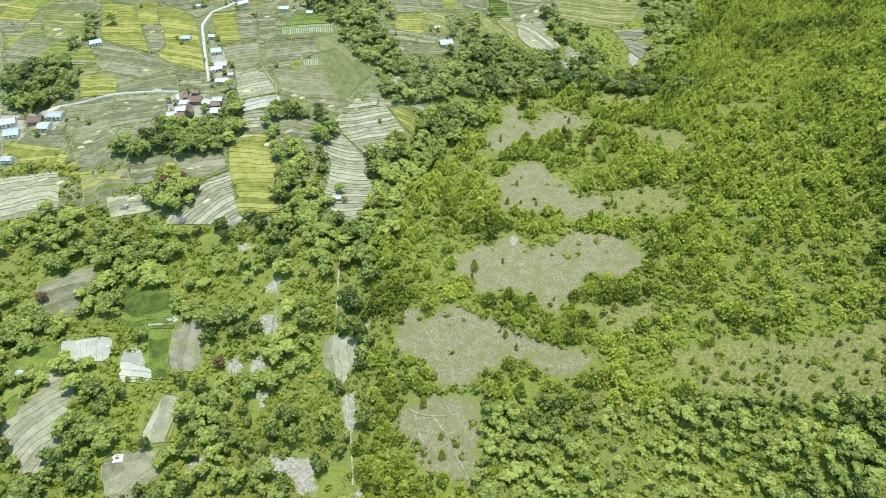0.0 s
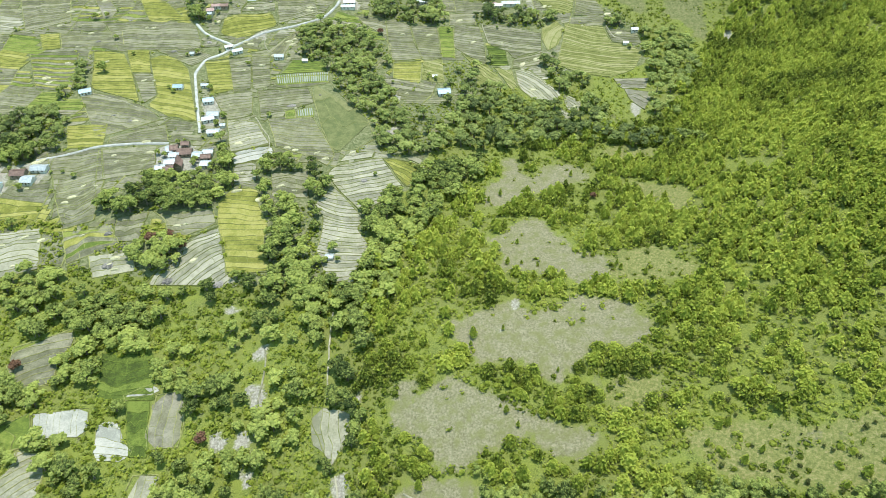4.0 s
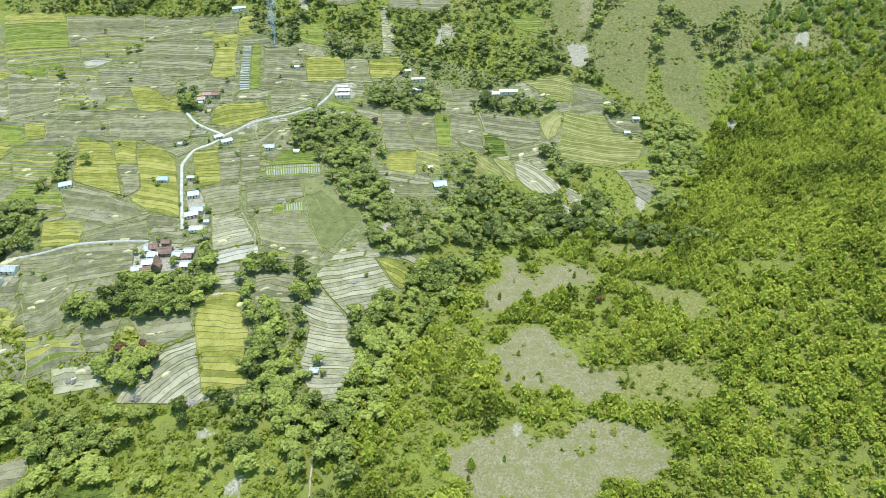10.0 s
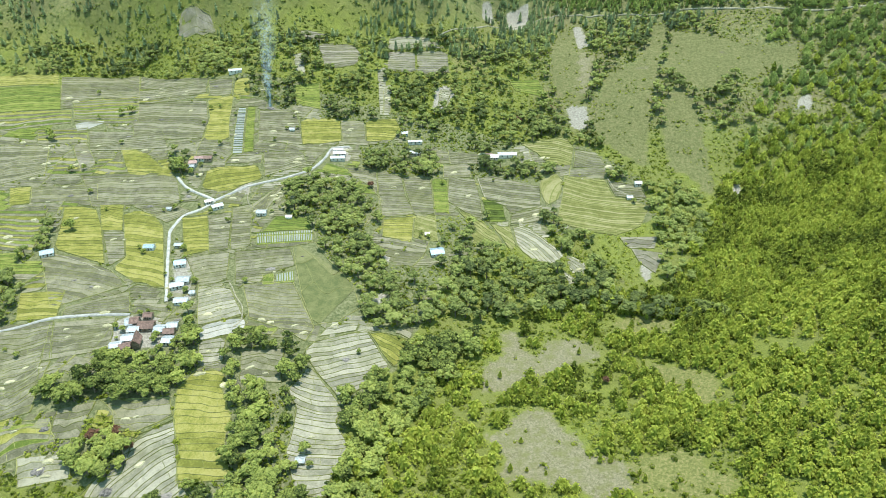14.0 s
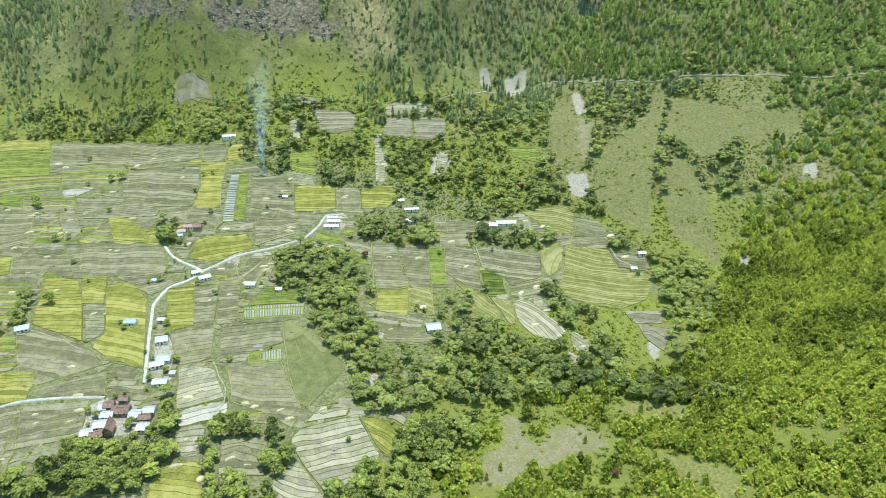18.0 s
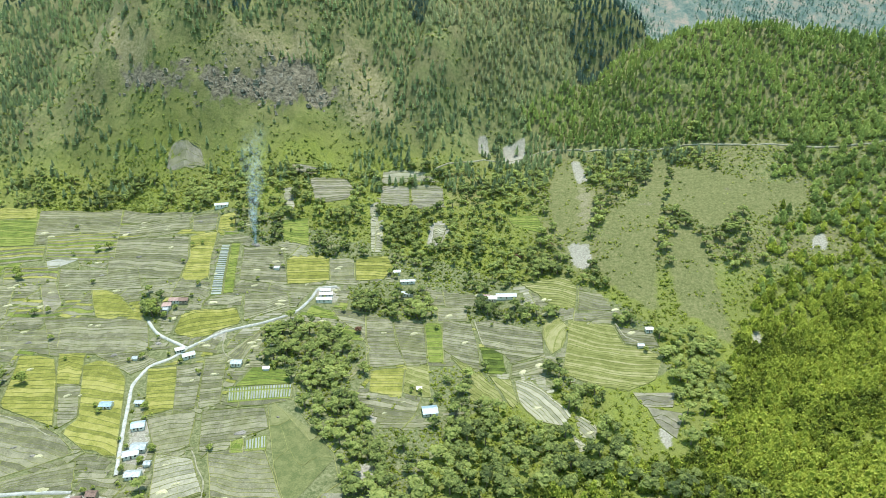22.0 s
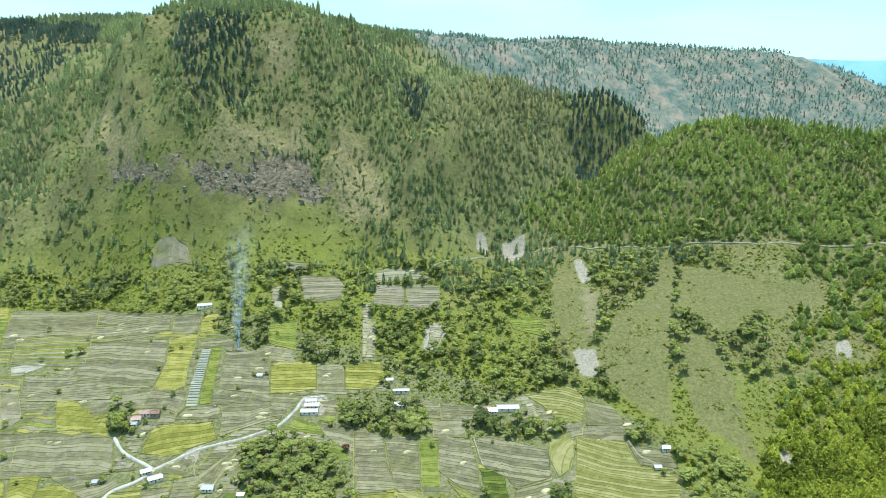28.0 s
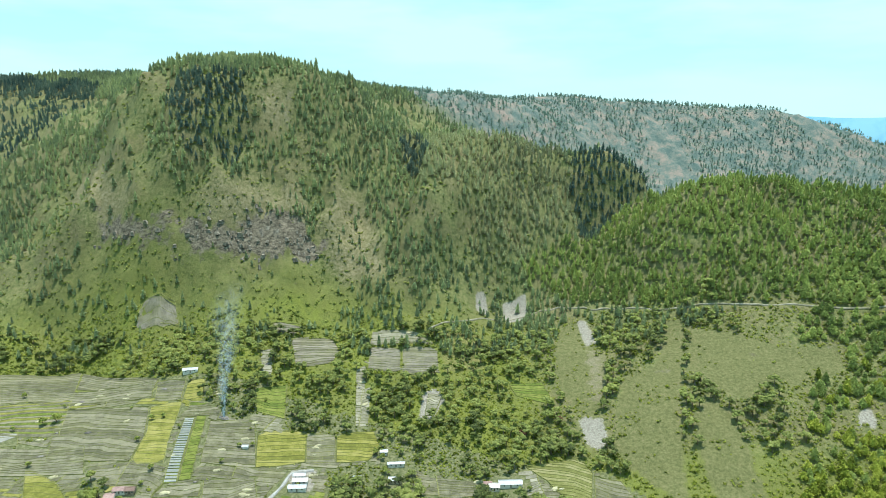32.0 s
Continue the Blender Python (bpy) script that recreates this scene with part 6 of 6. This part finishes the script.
# ---- straw and ash on the cut fields ----
def heap_mesh(name, seed, material, tall):
    rng = np.random.default_rng(seed)
    n, rings = 14, 4
    v = [(0, 0, tall)]
    turns = np.arange(n) * 6.2832 / n
    wobble = 1 + 0.16 * np.sin(2 * turns + seed) + 0.1 * np.sin(3 * turns + 2 * seed) + 0.08 * rng.uniform(-1, 1, n)
    for r in range(1, rings + 1):
        for i in range(n):
            a = 6.2832 * i / n
            d = r / rings * wobble[i] * (1 + 0.08 * rng.uniform(-1, 1))
            v.append((math.cos(a) * d * 1.35, math.sin(a) * d, tall * (1 - (r / rings) ** 2) + 0.12 * rng.uniform(0, 1) - (0.5 if r == rings else 0)))
    f = [(0, 1 + i, 1 + (i + 1) % n) for i in range(n)]
    for r in range(rings - 1):
        o = 1 + r * n
        f += [(o + i, o + n + i, o + n + (i + 1) % n, o + (i + 1) % n) for i in range(n)]
    return mesh_of(name, v, f, [material])


STRAW = [heap_mesh("straw_patch", k, M_STRAW, 0.5) for k in range(5)]
ASH = [heap_mesh("ash_patch", k + 9, M_ASH, 0.25) for k in range(3)]
rng_heap = np.random.default_rng(12)
spots = [(ring.mean(0), np.ptp(ring, axis=0)) for kind, _, ring in PADDIES if kind in ("stub", "mix", "pale")]
spots += [(ring.mean(0), 0.7 * np.ptp(ring, axis=0)) for kind, *_, ring in FIELDS if kind in ("stub", "pale") and ring[:, 1].mean() > 290]
spots += [(ring.mean(0), np.ptp(ring, axis=0)) for kind, ring in OPEN_PLOTS if kind in ("stub", "mix")]
for mid, size in spots:
    for _ in range(2):
        p = mid + rng_heap.uniform(-0.28, 0.28, 2) * size
        if rng_heap.uniform() < 0.36:
            continue
        ash = rng_heap.uniform() < 0.12
        ob = new("ash_patch" if ash else "straw_patch", (ASH if ash else STRAW)[rng_heap.integers(0, 3)])
        k, g = rng_heap.uniform(1.0, 2.6), rng_heap.uniform(0.5, 1.0)
        ob.matrix_world = pose(*p, float(height(p[0], p[1])) + 0.55, 0, 0, rng_heap.uniform(0, 40)) @ Matrix.Diagonal((k, k * g, 1, 1))
        if ash:
            tagged(ob, "dark patch of ash where straw was burnt", "ash patch", "ash patches on the fields")
        else:
            tagged(ob, "pale trampled patch of threshed straw on a field", "straw patch", "straw patches on the fields")


for ax, ay, k in ((-131, 299.5, 3.0), (-162, 303, 2.6), (-200, 314, 3.0)):
    ob = new("ash_patch", ASH[1])
    ob.matrix_world = pose(ax, ay, float(height(ax, ay)) + 0.5, 0, 0, 20 * k) @ Matrix.Diagonal((k, k, 1, 1))
    tagged(ob, "dark patch of ash where straw was burnt", "ash patch", "ash patches on the fields")


# ---- single trees ----
def tree_meshes(name, shape, leaf, tone=0.55):
    v, f, k = shape
    out = []
    for kind, mat in ((1, M_BARK), (0, leaf)):
        keep = f[k == kind]
        used, back = np.unique(keep, return_inverse=True)
        me = big_mesh(name + ("_trunk" if kind else "_crown"), v[used], back.reshape(-1, 3), [mat], tone=np.full(len(used), tone))
        out.append(me)
    return out


def single_tree(name, meshes, label, group):
    base = new(name, meshes[0])
    tagged(base, label, "tree", group)
    part("crown", meshes[1], base)
    return base


rng_tree = np.random.default_rng(77)
PINE_KINDS = [single_tree("pine_tree", tree_meshes("pine", tier_pine(80 + k, 8.2, 1.9 + 0.25 * k, 6, 8, 130, 1.2, 0.2), M_PINE), "young pine standing alone on the dry grass slope", "pines on the clearings") for k in range(3)]
LEAF_KINDS = [single_tree("broadleaf_tree", tree_meshes("leafy", broad_tree(90 + k, 10, 5, 90), M_BROAD), "round dark green tree standing alone among paddies", "trees among the paddies") for k in range(3)]
RUST_KINDS = [single_tree("russet_tree", tree_meshes("russet", broad_tree(95 + k, 9, 5, 80), M_RUST), "broadleaf tree with reddish brown young leaves", "russet trees") for k in range(2)]
FIRST = set()


def stand(kinds, x, y, size):
    src = kinds[int(rng_tree.integers(0, len(kinds)))]
    z = float(height(x, y)) - 0.15
    m = pose(x, y, z, 0, 0, rng_tree.uniform(0, 360))
    if src.name not in FIRST:
        FIRST.add(src.name)
        src.matrix_basis = m
        src.scale = (1, 1, 1)
        return
    ob = copy_thing(src, m)
    ob.scale = (size * rng_tree.uniform(0.9, 1.1),) * 2 + (size,)


for kind, step, share, low, high in (("dry", 9.0, 0.17, 0.35, 0.75), ("grass", 8.0, 0.42, 0.4, 0.95)):
    gx, gy = jittered(-60, 330, 120, 520, step, rng_tree)
    ok = cover_mask((kind,), gx, gy) & (rng_tree.uniform(0, 1, len(gx)) < share)
    for px, py in zip(gx[ok], gy[ok]):
        stand(PINE_KINDS, px, py, rng_tree.uniform(low, high))
gx, gy = jittered(-420, 200, 330, 750, 24.0, rng_tree)
ok = inside(FARM, gx, gy) & (rng_tree.uniform(0, 1, len(gx)) < 0.2)
for px, py in zip(gx[ok], gy[ok]):
    stand(LEAF_KINDS, px, py, rng_tree.uniform(0.3, 0.7))
for px, py, k in ((-276, 521, 1.25), (-219, 603, 1.5), (-214, 598, 1.1), (-163, 535, 0.6), (-131, 459, 0.6), (-310, 600, 0.9), (-302, 604, 0.7), (-351, 650, 1.2), (-345, 646, 1.0), (-303, 694, 1.0), (-295, 698, 1.1), (-218, 694, 0.7), (-210, 697, 0.6)):
    stand(LEAF_KINDS, px, py, k)
for px, py, k in ((-168, 332, 1.0), (-158, 325, 0.9), (-178, 330, 1.0), (-106, 168, 0.9), (-118, 205, 0.8), (-85, 168, 0.7), (-225, 245, 0.9), (-245, 215, 0.8), (92, 370, 0.6), (80, 350, 0.6), (-60, 590, 0.8), (70, 690, 0.9), (100, 700, 0.9)):
    stand(RUST_KINDS, px, py, k)


GROVE_KINDS = [single_tree("broadleaf_tree", tree_meshes("grove_leafy", BROAD[k % 6], M_BROAD, 0.12 + 0.085 * k), words, "trees of the near groves") for k, words in enumerate(
    ["tall dark green broadleaf tree in the valley thicket"] * 3 + ["rounded mid-green broadleaf tree in the valley thicket"] * 4 + ["bright lime-green broadleaf tree in the valley thicket"] * 3)]
for px, py, k in SOLO_LEAFY:
    stand(GROVE_KINDS, px, py, k * 1.1)
EDGE_KINDS = [single_tree("pine_tree", tree_meshes("edge_pine", PINE[k % 5], M_PINE, 0.2 + 0.12 * k), "young yellow-green pine at the edge of the hill wood", "pines at the wood edge") for k in range(6)]
for px, py in SOLO_PINES:
    stand(EDGE_KINDS, px, py, rng_tree.uniform(0.78, 1.3))


# ---- palms in the western grove ----
def frond_mesh(seed):
    """One arching palm leaf: a midrib with leaflets on both sides."""
    rng = np.random.default_rng(seed)
    v, f = [], []
    n = 11
    rib = lambda s: np.array([3.4 * s, 0.0, 1.5 * s - 2.6 * s * s])
    for i in range(n):
        s = 0.12 + 0.86 * i / (n - 1)
        long = 0.95 * math.sin(math.pi * min(1.0, 0.18 + 0.82 * s)) + 0.12
        for side in (-1, 1):
            a, b = rib(s), rib(min(1.0, s + 0.055))
            tip = rib(min(1.0, s + 0.1)) + (0.15, side * long * rng.uniform(0.8, 1.15), -0.25 * long)
            k = len(v)
            v += [tuple(a), tuple(b), tuple(tip)]
            f.append((k, k + 1, k + 2) if side > 0 else (k + 1, k, k + 2))
    for i in range(6):
        a, b = rib(i / 6), rib((i + 1) / 6)
        k = len(v)
        v += [tuple(a + (0, -0.06, 0.02)), tuple(a + (0, 0.06, 0.02)), tuple(b + (0, 0.05, 0.02)), tuple(b + (0, -0.05, 0.02))]
        f += [(k, k + 1, k + 2), (k, k + 2, k + 3)]
    me = big_mesh("palm_frond", np.array(v), np.array(f), [M_PALM], tone=np.full(len(v), 0.35 + 0.2 * seed))
    return me


M_PALM = leaf_material("palm_leaf", (0.06, 0.085, 0.03), (0.13, 0.165, 0.05), (0.23, 0.26, 0.1), 0.4)
FRONDS = [frond_mesh(k) for k in range(3)]
tv, tf = trunk_shape(6.2, 0.24, 7)
PALM_TRUNK = big_mesh("palm_trunk", tv, tf, [M_BARK])
for px, py, tall in ((-242, 282, 1.0), (-232, 279, 0.9), (-210, 284, 1.1), (-219, 277, 0.8), (-254, 289, 1.0), (-87, 161, 0.8), (-226, 290, 0.95)):
    palm = new("palm_tree", PALM_TRUNK)
    palm.matrix_world = pose(px, py, float(height(px, py)) + 1.2, 0, 0, rng_tree.uniform(0, 360)) @ Matrix.Diagonal((tall, tall, tall, 1))
    tagged(palm, "palm with arching green fronds above the grove", "palm", "palms in the grove")
    for k in range(14):
        leaf = part("frond", FRONDS[k % 3], palm)
        leaf.matrix_basis = pose(0, 0, 6.0, 0, rng_tree.uniform(-35, 25), k * 360 / 14 + rng_tree.uniform(-9, 9))


rng_yard = np.random.default_rng(31)
for hx, hy, reach in SPOTS:
    for _ in range(2):
        ang = rng_yard.uniform(0, 6.28)
        px, py = hx + (reach + 1.5) * math.cos(ang), hy + (reach + 1.5) * math.sin(ang)
        if any(math.hypot(px - ox, py - oy) < orr for ox, oy, orr in SPOTS) or any(near_line(ln, np.array([px]), np.array([py]), 3.0)[0] for _, ln in LANES):
            continue
        stand(LEAF_KINDS, px, py, rng_yard.uniform(0.35, 0.8))


# ---- smoke from a burning heap ----
def smoke_material():
    n = Nodes("smoke")
    n.colour((0.62, 0.68, 0.74), 1.0)
    gap = n.node("ShaderNodeBsdfTransparent")
    both = n.node("ShaderNodeMixShader")
    wisp = n.ramp(n.noise(0.22, 5, 0.65), [(0.42, GREY(0.0)), (0.7, GREY(0.45))], 1.0)
    n.link(n.math("MULTIPLY", wisp, attr(n, "thick", "Fac")), both.inputs[0])
    n.link(gap.outputs[0], both.inputs[1])
    n.link(n.bsdf.outputs[0], both.inputs[2])
    n.link(both.outputs[0], n.out.inputs["Surface"])
    return n.mat


M_SMOKE = smoke_material()


def smoke(x, y):
    z0 = float(height(x, y))
    root = new("smoke_plume")
    root.location = (x, y, z0)
    tagged(root, "thin bluish smoke rising from a smouldering heap", "smoke")
    n, sides = 60, 14
    for layer, (share, seed) in enumerate(((0.4, 1), (0.75, 2), (1.1, 3))):
        v, thick = [], []
        for i in range(n):
            s = i / (n - 1)
            up = 108 * s
            cx = 2.5 * math.sin(3.2 * s + seed) * s + 5 * s * s
            cy = 36 * s**1.5
            r = share * (1.0 + 13 * s**1.2)
            for k in range(sides):
                a = 6.2832 * k / sides
                rr = r * (1 + 0.3 * math.sin(3 * a + 9 * s + seed) + 0.2 * math.sin(23 * s + 2 * a + seed))
                v.append((cx + rr * math.cos(a), cy + rr * math.sin(a), up))
                thick.append((1 - s) ** 1.2 * (1.4 - 0.35 * layer))
        f = [(i * sides + k, i * sides + (k + 1) % sides, (i + 1) * sides + (k + 1) % sides, (i + 1) * sides + k) for i in range(n - 1) for k in range(sides)]
        me = mesh_of("smoke_wisp", v, f, [M_SMOKE], True)
        me.attributes.new("thick", "FLOAT", "POINT").data.foreach_set("value", np.array(thick, np.float32))
        part("wisp", me, root)
    heap = new("burning_heap", ASH[0])
    heap.matrix_world = pose(x, y, z0 + 0.5) @ Matrix.Diagonal((3.2, 3.2, 2, 1))
    tagged(heap, "charred heap smouldering at a field edge", "ash heap")


smoke(-164, 700)
